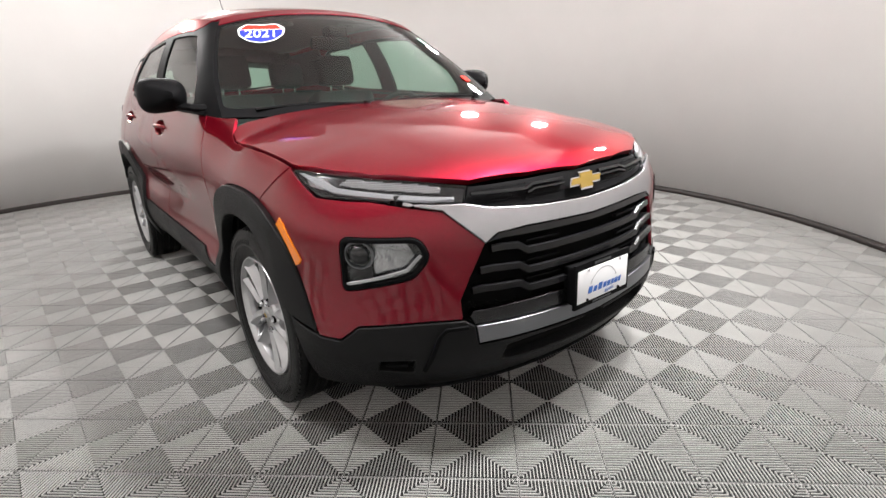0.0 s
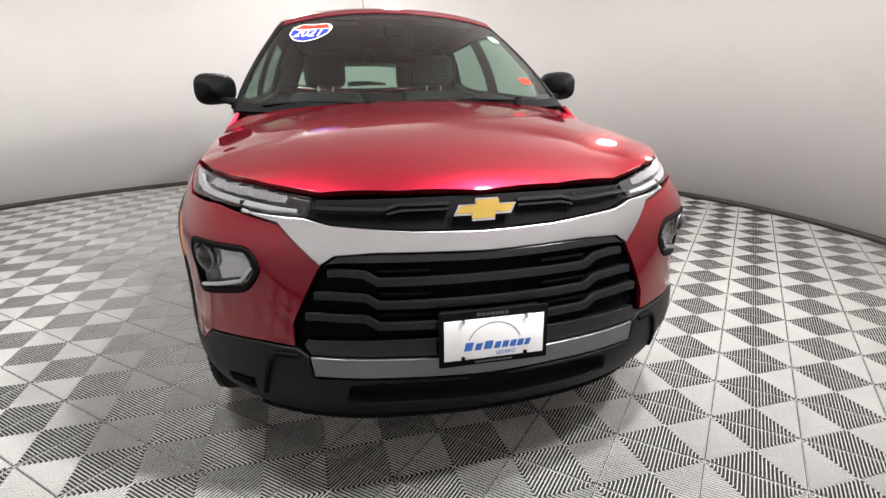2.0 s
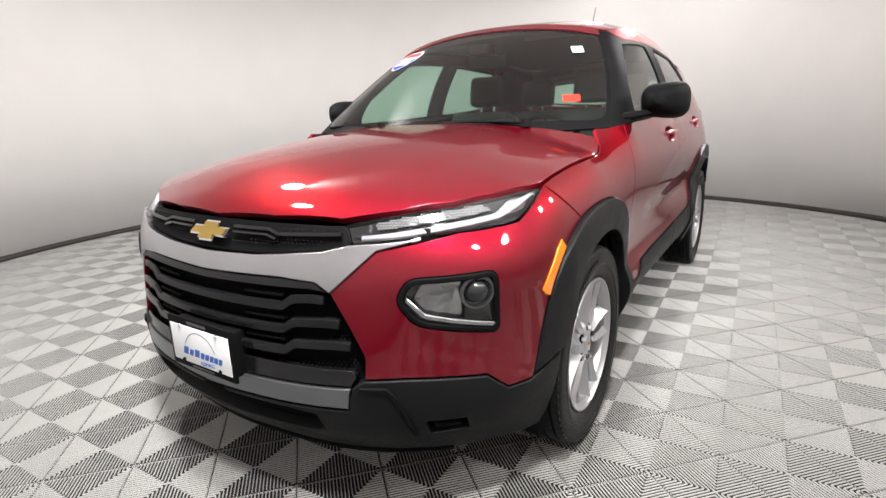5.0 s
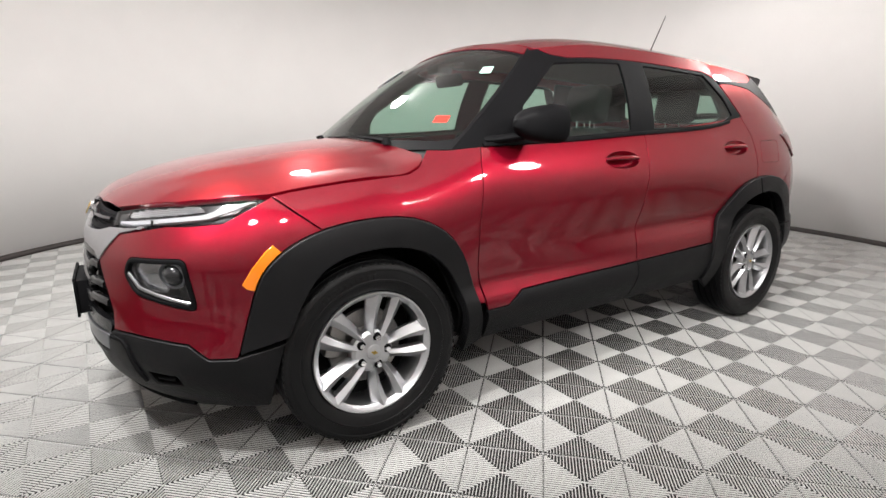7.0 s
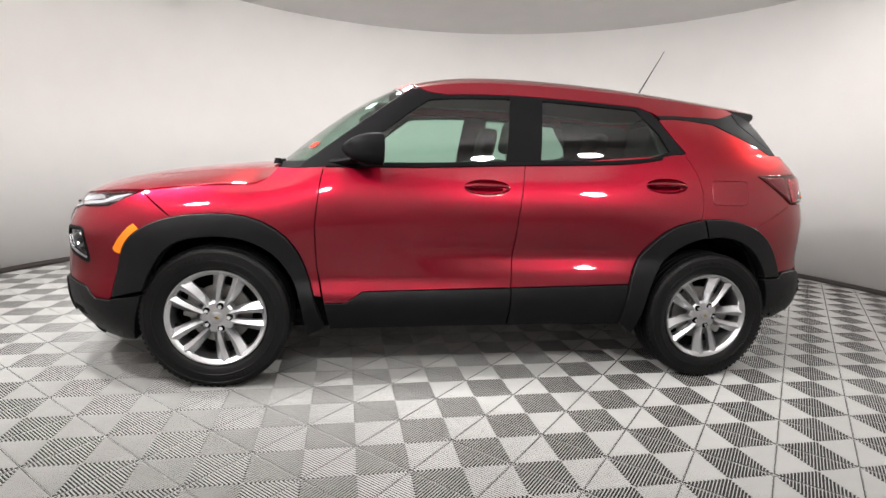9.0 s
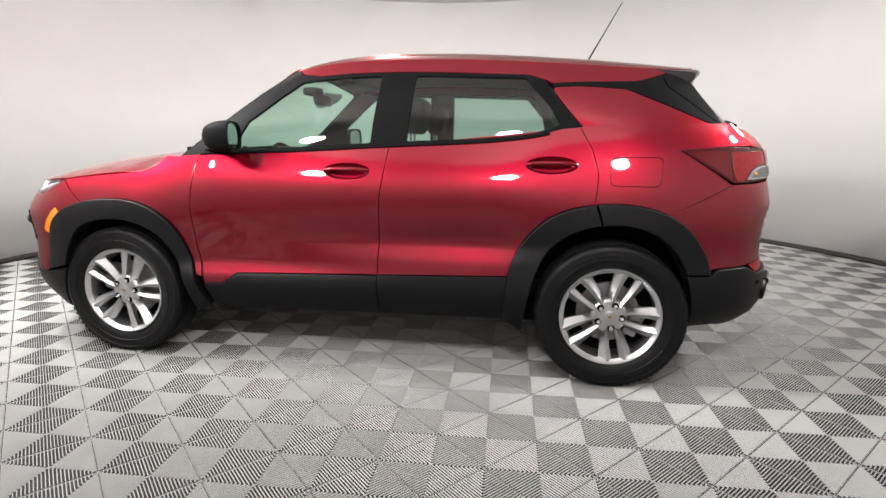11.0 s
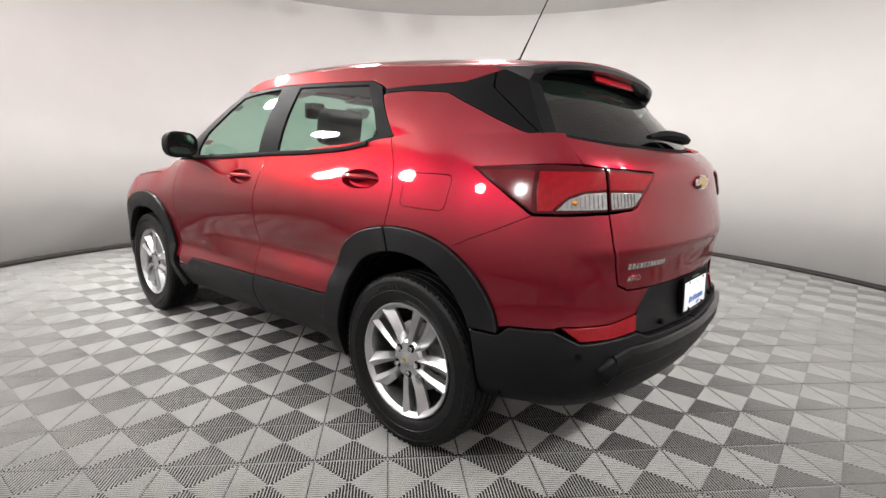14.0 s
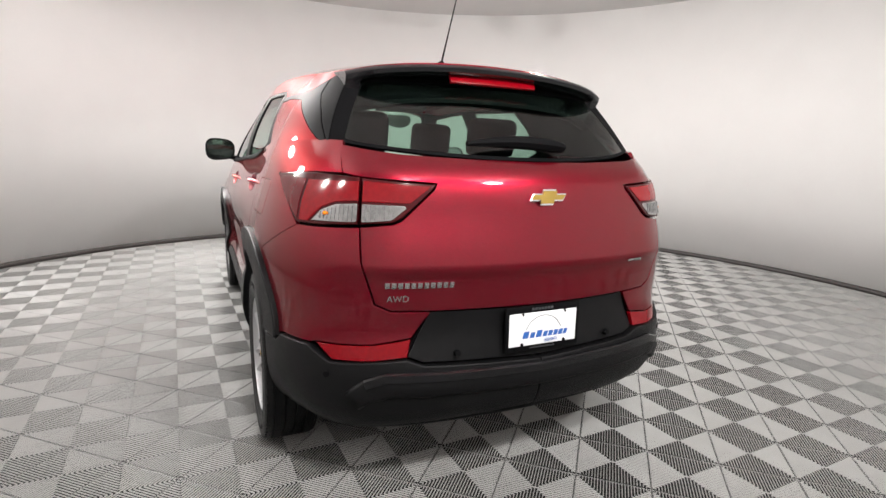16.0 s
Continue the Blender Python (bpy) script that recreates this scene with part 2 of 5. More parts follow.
# ---- the car's surfaces: x forward, y to its left side, z up ----
class Spline:
    """A natural cubic spline through (t, value) rows."""

    def __init__(self, rows):
        rows = np.array(rows, float)
        self.t, self.v = rows[:, 0], rows[:, 1:]
        n, h = len(rows), np.diff(rows[:, 0])
        a = np.eye(n)
        b = np.zeros_like(self.v)
        for i in range(1, n - 1):
            a[i, i - 1:i + 2] = h[i - 1], 2 * (h[i - 1] + h[i]), h[i]
            b[i] = 6 * ((self.v[i + 1] - self.v[i]) / h[i] - (self.v[i] - self.v[i - 1]) / h[i - 1])
        self.m = np.linalg.solve(a, b)

    def __call__(self, t):
        t = np.atleast_1d(np.asarray(t, float))
        i = np.clip(np.searchsorted(self.t, t) - 1, 0, len(self.t) - 2)
        h = self.t[i + 1] - self.t[i]
        p, q = ((self.t[i + 1] - t) / h)[:, None], ((t - self.t[i]) / h)[:, None]
        h = h[:, None]
        over = np.clip(t, self.t[0], self.t[-1])
        v = p * self.v[i] + q * self.v[i + 1] + ((p ** 3 - p) * self.m[i] + (q ** 3 - q) * self.m[i + 1]) * h * h / 6
        # beyond the ends it goes on straight
        for end in (0, -1):
            far = (t < self.t[0]) if end == 0 else (t > self.t[-1])
            if far.any():
                d = self.t[1] - self.t[0] if end == 0 else self.t[-1] - self.t[-2]
                a, b = (0, 1) if end == 0 else (-2, -1)
                slope = (self.v[b] - self.v[a]) / d
                slope = slope - d / 6 * (self.m[1] if end == 0 else -self.m[-2])
                v[far] = self.v[end] + slope * (t[far] - self.t[end])[:, None]
        return v


class Polyline:
    """Straight pieces between (t, value) rows, constant beyond the ends."""

    def __init__(self, rows):
        rows = np.array(rows, float)
        self.t, self.v = rows[:, 0], rows[:, 1]

    def __call__(self, t):
        return np.interp(t, self.t, self.v)


# the body's outline from above at its widest, left half, from the nose round to the tail
PLAN = ((2.235, 0), (2.222, .2), (2.185, .4), (2.11, .58), (2.02, .71), (1.91, .805), (1.78, .86), (1.6, .884), (1.32, .89),
        (.8, .882), (0, .882), (-.8, .882), (-1.32, .884), (-1.6, .868), (-1.8, .825), (-1.95, .752), (-2.05, .64),
        (-2.115, .46), (-2.145, .23), (-2.155, 0))
_p = np.array(PLAN)
_s = np.r_[0, np.cumsum(np.hypot(*np.diff(_p, axis=0).T))]
TAIL = float(_s[-1])
_flip = np.array((1, -1))
plan = Spline(np.c_[np.r_[-_s[7:0:-1], _s, 2 * TAIL - _s[-2:-9:-1]], np.r_[_p[7:0:-1] * _flip, _p, _p[-2:-9:-1] * _flip]])
_fine = np.linspace(0, _s[-1], 3000)
_xy = plan(_fine)


def at_x(x):
    """The place along the plan at which its x is x."""
    return np.interp(-np.asarray(x, float), -_xy[:, 0], _fine)


def front_y(y):
    k = np.argmax(_xy[:, 1] > .885) if (_xy[:, 1] > .885).any() else 1500
    return np.interp(y, _xy[:k, 1], _fine[:k])


def rear_y(y):
    k = len(_fine) - np.argmax(_xy[::-1, 1] > .88)
    return np.interp(-np.asarray(y, float), -_xy[k:, 1], _fine[k:])


# how far the body stands in from that outline, by height, at stations along it
PROFILES = (
    (0.0, ((.19, -.17), (.27, -.07), (.40, 0), (.55, 0), (.70, -.015), (.80, -.035), (.88, -.07), (.95, -.11), (1.05, -.2))),
    (front_y(.5), ((.19, -.17), (.27, -.07), (.40, 0), (.55, 0), (.70, -.01), (.80, -.025), (.88, -.06), (.95, -.11), (1.05, -.2))),
    (front_y(.78), ((.19, -.16), (.27, -.08), (.40, -.01), (.55, -.012), (.70, -.004), (.79, 0), (.88, -.045), (.97, -.11), (1.05, -.2))),
    (at_x(1.6), ((.19, -.05), (.3, -.02), (.5, -.005), (.70, 0), (.80, -.002), (.88, -.02), (.95, -.055), (1.0, -.095), (1.1, -.2))),
    (at_x(1.2), ((.19, -.05), (.3, -.02), (.5, -.005), (.70, -.01), (.80, -.004), (.88, -.01), (.95, -.035), (1.02, -.075), (1.12, -.16))),
    (at_x(.7), ((.28, -.085), (.36, -.034), (.44, -.0), (.49, -.008), (.55, -.036), (.575, -.037), (.64, -.030), (.70, -.022), (.82, -.006), (.92, -.002), (.98, -.010), (1.04, -.028), (1.12, -.06), (1.2, -.1))),
    (at_x(-.6), ((.28, -.085), (.36, -.034), (.48, -.0), (.54, -.006), (.62, -.024), (.68, -.050), (.705, -.050), (.76, -.030), (.86, -.005), (.95, .0), (1.0, -.010), (1.06, -.030), (1.14, -.065), (1.22, -.1))),
    (at_x(-1.3), ((.19, -.05), (.3, -.02), (.5, -.005), (.70, 0), (.82, 0), (.92, -.006), (1.0, -.022), (1.1, -.05), (1.2, -.085), (1.32, -.14))),
    (rear_y(.79), ((.27, -.16), (.36, -.04), (.45, 0), (.56, 0), (.66, -.012), (.80, -.01), (.92, -.02), (1.05, -.05), (1.18, -.10), (1.32, -.19))),
    (rear_y(.5), ((.27, -.17), (.36, -.04), (.45, 0), (.56, 0), (.66, -.02), (.76, -.015), (.83, -.008), (.862, .001), (.876, .006), (.89, .005), (.93, -.002), (1.05, -.03), (1.14, -.048), (1.20, -.085), (1.25, -.15), (1.32, -.25))),
    (_s[-1], ((.27, -.17), (.36, -.04), (.45, 0), (.56, 0), (.66, -.012), (.76, -.008), (.83, -.003), (.862, .005), (.876, .010), (.89, .009), (.93, .002), (1.05, -.018), (1.14, -.034), (1.20, -.072), (1.25, -.15), (1.32, -.26))),
)
_profiles = [(float(u), Spline(rows)) for u, rows in PROFILES]
_stations = np.array([u for u, _ in _profiles])


def body(u, z):
    """Places on the body's side, from nose to tail, by the way along the plan and the height."""
    u, z = np.broadcast_arrays(np.atleast_1d(np.asarray(u, float)), np.atleast_1d(np.asarray(z, float)))
    v = np.where(u < 0, -u, np.where(u > TAIL, 2 * TAIL - u, u))
    values = np.stack([f(z)[:, 0] for _, f in _profiles], 1)
    i = np.clip(np.searchsorted(_stations, v) - 1, 0, len(_stations) - 2)
    k = np.clip((v - _stations[i]) / (_stations[i + 1] - _stations[i]), 0, 1)
    k = k * k * (3 - 2 * k)
    n = np.arange(len(u))
    off = values[n, i] * (1 - k) + values[n, i + 1] * k
    c = plan(u)
    d = plan(u + .002) - plan(u - .002)
    d /= np.linalg.norm(d, axis=1)[:, None]
    out = c + np.c_[d[:, 1], -d[:, 0]] * off[:, None]
    return np.c_[out[:, 0], out[:, 1], z]


# the hood, the roof, the sides of the cabin and the two raked windows
HOOD_EDGE = [(.24, .921), (.47, .920), (.645, .941), (.80, .955), (.95, .966), (1.10, .976)] + [
    (float(at_x(x)), z) for x, z in ((1.655, .978), (1.594, .987), (1.414, 1.007), (1.25, 1.019), (1.138, 1.027), (1.085, 1.050))]
hood_edge = body([u for u, _ in HOOD_EDGE], [z for _, z in HOOD_EDGE])
hood_mid = Spline(((.90, 1.158), (1.15, 1.138), (1.35, 1.118), (1.6, 1.087), (1.8, 1.052), (1.95, 1.015), (2.05, .980), (2.11, .950), (2.150, .916)))


def hood_shape(y):
    r = np.abs(y) / .8
    return .6 * r ** 2 + .4 * r ** 4


hood_drop = Spline(sorted((x, (float(hood_mid(x)[0, 0]) - z) / float(hood_shape(y))) for x, y, z in hood_edge))


def hood(x, y):
    x, y = np.broadcast_arrays(np.atleast_1d(np.asarray(x, float)), np.atleast_1d(np.asarray(y, float)))
    # a raised middle between two creases that run from the grille's corners to the windscreen's
    rib = np.interp(x, (1.05, 2.05), (.66, .44))
    k = np.clip((np.abs(y) - rib + .09) / .18, 0, 1)
    fade = np.clip((2.11 - x) / .25, 0, 1) * np.clip((.82 - np.abs(y)) / .1, 0, 1)
    crease = -.006 * k * k * (3 - 2 * k) * np.exp(-np.clip(np.abs(y) - rib, 0, 1) / .10) * fade
    return np.c_[x, y, hood_mid(x)[:, 0] - np.maximum(hood_drop(np.minimum(x, 2.12))[:, 0], .05) * hood_shape(y) + crease]


roof_mid = Spline(((.5, 1.575), (.3, 1.633), (.1, 1.667), (-.2, 1.682), (-.55, 1.677), (-.9, 1.658), (-1.3, 1.624), (-1.72, 1.578), (-1.9, 1.555))[::-1])


def roof(x, y):
    x, y = np.broadcast_arrays(np.atleast_1d(np.asarray(x, float)), np.atleast_1d(np.asarray(y, float)))
    r = np.abs(y) / .62
    return np.c_[x, y, roof_mid(x)[:, 0] - .055 * r ** 2 - .035 * r ** 6]


belt = Spline([(float(at_x(x)), z) for x, z in ((.95, 1.105), (.77, 1.118), (.4, 1.13), (-.2, 1.16), (-.75, 1.188), (-1.0, 1.222), (-1.18, 1.262), (-1.4, 1.27), (-1.75, 1.272))])
# the roof's edge from above, by the way along the plan
eave = Spline([(float(at_x(x)), a, b) for x, a, b in ((.95, .36, .56), (.7, .30, .585), (.3, .1, .605), (-.2, -.25, .615), (-.8, -.8, .61), (-1.2, -1.16, .60), (-1.6, -1.48, .575), (-1.85, -1.62, .53))])


BULGE_AT = (float(at_x(-1.0)), float(at_x(-1.3)))


def cabin(u, w):
    """Places on the cabin's sides: w goes from the belt line (0) to the roof's edge (1)."""
    u, w = np.broadcast_arrays(np.atleast_1d(np.asarray(u, float)), np.atleast_1d(np.asarray(w, float)))
    low = body(u, belt(u)[:, 0])
    e = eave(u)
    high = roof(e[:, 0], e[:, 1])
    bulge = np.interp(u, BULGE_AT, (.03, .012)) * 4 * w * (1 - w)
    p = low * (1 - w)[:, None] + high * w[:, None]
    p[:, 1] += bulge
    return p


# ---- panels: outlines on a surface, filled, with rolled edges ----
from mathutils.geometry import delaunay_2d_cdt


def rounded(points, r=.02, steps=5, sharp=()):
    """A closed outline with its corners rounded; the corners numbered in sharp stay."""
    out, n = [], len(points)
    for i in range(n):
        p = np.array(points[i], float)
        a, b = np.array(points[i - 1], float) - p, np.array(points[(i + 1) % n], float) - p
        la, lb = np.linalg.norm(a), np.linalg.norm(b)
        if i in sharp or la < 1e-6 or lb < 1e-6:
            out.append(p)
            continue
        k = min(r, la * .45, lb * .45)
        s, e = p + a / la * k, p + b / lb * k
        for t in np.linspace(0, 1, steps):
            out.append((1 - t) ** 2 * s + 2 * t * (1 - t) * p + t * t * e)
    return np.array(out)


def even(loop, step):
    """The outline with points no further apart than step."""
    out = []
    for p, q in zip(loop, np.roll(loop, -1, axis=0)):
        n = max(1, int(math.ceil(np.linalg.norm(q - p) / step)))
        if np.linalg.norm(q - p) < 1e-6:
            continue
        out += [p + (q - p) * k / n for k in range(n)]
    return np.array(out)


def area(loop):
    x, y = loop[:, 0], loop[:, 1]
    return .5 * np.sum(x * np.roll(y, -1) - np.roll(x, -1) * y)


def inset(loop, d):
    """The outline drawn in by d (or out, where d is negative); anticlockwise outlines."""
    a, b = loop - np.roll(loop, 1, axis=0), np.roll(loop, -1, axis=0) - loop
    a, b = a / (np.linalg.norm(a, axis=1)[:, None] + 1e-9), b / (np.linalg.norm(b, axis=1)[:, None] + 1e-9)
    n = np.c_[-(a + b)[:, 1], (a + b)[:, 0]]
    n = n / (np.linalg.norm(n, axis=1)[:, None] + 1e-9)
    return loop + n * d


def inside(loop, pts):
    hit = np.zeros(len(pts), bool)
    x, y = pts[:, 0], pts[:, 1]
    for (x1, y1), (x2, y2) in zip(loop, np.roll(loop, -1, axis=0)):
        c = (y1 > y) != (y2 > y)
        with np.errstate(divide="ignore", invalid="ignore"):
            hit ^= c & (x < (x2 - x1) * (y - y1) / (y2 - y1) + x1)
    return hit


def normals_of(f, a, b):
    e = .002
    n = np.cross(f(a + e, b) - f(a - e, b), f(a, b + e) - f(a, b - e))
    return n / (np.linalg.norm(n, axis=1)[:, None] + 1e-12)


def lifted(f, by):
    """The surface f raised along its normal by a number, or by a function of the place on it."""
    def g(a, b):
        a, b = np.broadcast_arrays(np.atleast_1d(np.asarray(a, float)), np.atleast_1d(np.asarray(b, float)))
        d = by(a, b) if callable(by) else np.full(len(a), float(by))
        return f(a, b) + normals_of(f, a, b) * d[:, None]
    return g


def patch(name, outline, f, mat, parent, step=.04, gap=.0018, depth=.014, edge=.002, side=1, holes=(), label=""):
    """A panel: the part of the surface f within an outline, less its holes, with a rolled edge turned in."""
    loops = []
    for k, raw in enumerate((outline, *holes)):
        loop = np.array(raw, float)
        loop = even(loop, step * .6)
        loop = loop if area(loop) > 0 else loop[::-1]
        loop = inset(loop, gap + edge if k == 0 else -(gap + edge))
        loops.append(loop)
    lo, hi = loops[0].min(0), loops[0].max(0)
    gx, gy = np.meshgrid(np.arange(lo[0] + step / 2, hi[0], step), np.arange(lo[1] + step / 2, hi[1], step))
    grid = np.c_[gx.ravel(), gy.ravel()]
    if len(grid):
        keep = inside(loops[0], grid)
        for loop in loops[1:]:
            keep &= ~inside(loop, grid)
        grid = grid[keep]
        edges_all = np.concatenate(loops)
        if len(grid):
            near = np.min(np.linalg.norm(grid[:, None] - edges_all[None], axis=2), axis=1)
            grid = grid[near > step * .42]
    flat = np.concatenate([*loops, grid]) if len(grid) else np.concatenate(loops)
    edges, k = [], 0
    for loop in loops:
        edges += [(k + i, k + (i + 1) % len(loop)) for i in range(len(loop))]
        k += len(loop)
    v2, _, tris, *_ = delaunay_2d_cdt([Vector(p) for p in flat], edges, [], 0, 1e-6)
    v2 = np.array([(p.x, p.y) for p in v2])
    tris = np.array([t for t in tris if len(t) == 3])
    mid = v2[tris].mean(1)
    keep = inside(loops[0], mid)
    for loop in loops[1:]:
        keep &= ~inside(loop, mid)
    tris = tris[keep]
    cross = np.cross(v2[tris[:, 1]] - v2[tris[:, 0]], v2[tris[:, 2]] - v2[tris[:, 0]])
    tris[cross < 0] = tris[cross < 0][:, ::-1]
    pos, nor = f(v2[:, 0], v2[:, 1]), normals_of(f, v2[:, 0], v2[:, 1])
    verts, norms, faces = list(pos), list(nor), [tuple(t) for t in tris]
    # the rolled rim
    count = {}
    for a, b, c in tris:
        for e in ((a, b), (b, c), (c, a)):
            count[e] = 1
    rim = [e for e in count if (e[1], e[0]) not in count]
    after = {a: b for a, b in rim}
    before = {b: a for a, b in rim}
    ring = {}
    for a in after:
        if a not in before:
            continue
        d = pos[after[a]] - pos[before[a]]
        d = d / (np.linalg.norm(d) + 1e-9)
        out = np.cross(d, nor[a])
        k = len(verts)
        verts += [pos[a], pos[a] + out * edge * .7 - nor[a] * edge * .3, pos[a] + out * edge - nor[a] * edge, pos[a] + out * edge - nor[a] * depth]
        norms += [nor[a], (nor[a] + out) * .7071, out, out]
        ring[a] = k
    for a, b in rim:
        if a in ring and b in ring:
            p, q = ring[a], ring[b]
            faces += [(q + i, p + i, p + i + 1, q + i + 1) for i in range(3)]
    verts, norms = np.array(verts), np.array(norms)
    if side < 0:
        verts, norms = verts * (1, -1, 1), norms * (1, -1, 1)
        faces = [t[::-1] for t in faces]
    return mesh_of(name, verts.tolist(), faces, mat, parent, label, True, norms)


def strip(name, path, f, mat, parent, wide=.02, high=.012, side=1, step=.03, label="", taper=False):
    """A moulding that follows a line on a surface: a low rounded bar."""
    pts = np.array(path, float)
    t = np.r_[0, np.cumsum(np.linalg.norm(np.diff(pts, axis=0), axis=1))]
    s = np.unique(np.r_[np.linspace(0, t[-1], max(2, int(t[-1] / step) + 1)), t])
    a, b = np.interp(s, t, pts[:, 0]), np.interp(s, t, pts[:, 1])
    p, n = f(a, b), normals_of(f, a, b)
    d = np.gradient(p, axis=0)
    d /= np.linalg.norm(d, axis=1)[:, None] + 1e-9
    c = np.cross(n, d)
    rows = ((-.5, -.6), (-.5, .55), (-.36, 1), (.36, 1), (.5, .55), (.5, -.6))
    size = np.sin(np.linspace(.25, math.pi - .25, len(s))) if taper else np.ones(len(s))
    verts, faces = [], []
    for i in range(len(s)):
        for q, r in rows:
            verts.append(p[i] + c[i] * q * wide * size[i] + n[i] * r * high)
    m = len(rows)
    for i in range(len(s) - 1):
        for k in range(m - 1):
            faces.append((i * m + k, i * m + k + 1, (i + 1) * m + k + 1, (i + 1) * m + k))
    faces += [tuple(range(m))[::-1], tuple((len(s) - 1) * m + k for k in range(m))]
    verts = np.array(verts)
    if side < 0:
        verts, faces = verts * (1, -1, 1), [t[::-1] for t in faces]
    return mesh_of(name, verts.tolist(), faces, mat, parent, label)


def studs(name, outline, f, mat, parent, pitch=.014, size=.008, high=.004, side=1, label=""):
    """A net of small raised cells on a surface."""
    loop = np.array(outline, float)
    lo, hi = loop.min(0), loop.max(0)
    pts = []
    for j, b in enumerate(np.arange(lo[1], hi[1], pitch * .6)):
        for a in np.arange(lo[0] + (j % 2) * pitch / 2, hi[0], pitch):
            pts.append((a, b))
    pts = np.array(pts)
    pts = pts[inside(loop, pts)]
    verts, faces = [], []
    w, h = size / 2, size * .33
    for da, db, r in ((-w, 0, 0), (0, -h, 0), (w, 0, 0), (0, h, 0), (0, 0, high)):
        a, b = pts[:, 0] + da, pts[:, 1] + db
        verts.append(f(a, b) + normals_of(f, a, b) * r)
    n = len(pts)
    verts = np.concatenate(verts)
    for i in range(n):
        for k in range(4):
            faces.append((k * n + i, ((k + 1) % 4) * n + i, 4 * n + i))
    if side < 0:
        verts, faces = verts * (1, -1, 1), [t[::-1] for t in faces]
    return mesh_of(name, verts.tolist(), faces, mat, parent, label)


def sx(*pts):
    """Side outlines given by x and height, as places along the plan."""
    return [(float(at_x(x)), z) for x, z in pts]


def both_ways(half):
    """A front outline from its left half."""
    return list(half) + [(-u, z) for u, z in reversed(half)]


def both_ends(half):
    """A rear outline from its left half."""
    return list(half) + [(2 * TAIL - u, z) for u, z in reversed(half)]


# ---- the car ----
car = tagged(new("suv_car"), "dark red metallic compact suv with black cladding, parked", "car")

ARCH_F = Spline([(i, x, z) for i, (x, z) in enumerate(((.80, .30), (.845, .456), (.895, .627), (.98, .768), (1.13, .858), (1.31, .878), (1.49, .858), (1.63, .806), (1.715, .725), (1.755, .617), (1.79, .50), (1.81, .42)))])
ARCH_F_IN = Spline([(i, x, z) for i, (x, z) in enumerate(((.895, .25), (.91, .40), (.95, .542), (1.03, .668), (1.158, .747), (1.311, .768), (1.465, .742), (1.566, .655), (1.64, .50), (1.685, .35), (1.71, .22)))])
ARCH_R = Spline([(i, x, z) for i, (x, z) in enumerate(((-.80, .32), (-.827, .553), (-.892, .711), (-1.01, .835), (-1.17, .895), (-1.35, .908), (-1.53, .868), (-1.66, .775), (-1.735, .66), (-1.76, .58)))])
ARCH_R_IN = Spline([(i, x, z) for i, (x, z) in enumerate(((-.90, .25), (-.93, .45), (-.985, .62), (-1.09, .745), (-1.24, .802), (-1.39, .802), (-1.53, .742), (-1.63, .62), (-1.675, .47), (-1.69, .30)))])


def along(curve, a, b, n=14):
    return [tuple(p) for p in curve(np.linspace(a, b, n))]


FUEL = rounded(sx((-1.285, 1.118), (-1.52, 1.118), (-1.505, .985), (-1.28, .988)), .03)
DOOR_LEAD = [(.805, 1.117), (.822, 1.04), (.847, .82), (.838, .62), (.80, .435)]
DOOR_MID = [(-.225, 1.167), (-.20, 1.0), (-.185, .90), (-.17, .65), (-.165, .52)]
DOOR_REAR = [(-1.14, 1.256), (-1.20, 1.15), (-1.228, 1.05), (-1.225, .96), (-1.213, .901)]
HOOD_LINE = [(1.655, .972), (1.594, .982), (1.414, 1.002), (1.25, 1.014), (1.138, 1.022), (1.085, 1.045), (1.05, 1.085), (1.03, 1.108)]

def oval(x, z, a=.118, b=.038):
    u = float(at_x(x))
    return [(u + a * math.cos(t), z + b * math.sin(t)) for t in np.linspace(0, 2 * math.pi, 28, endpoint=False)]


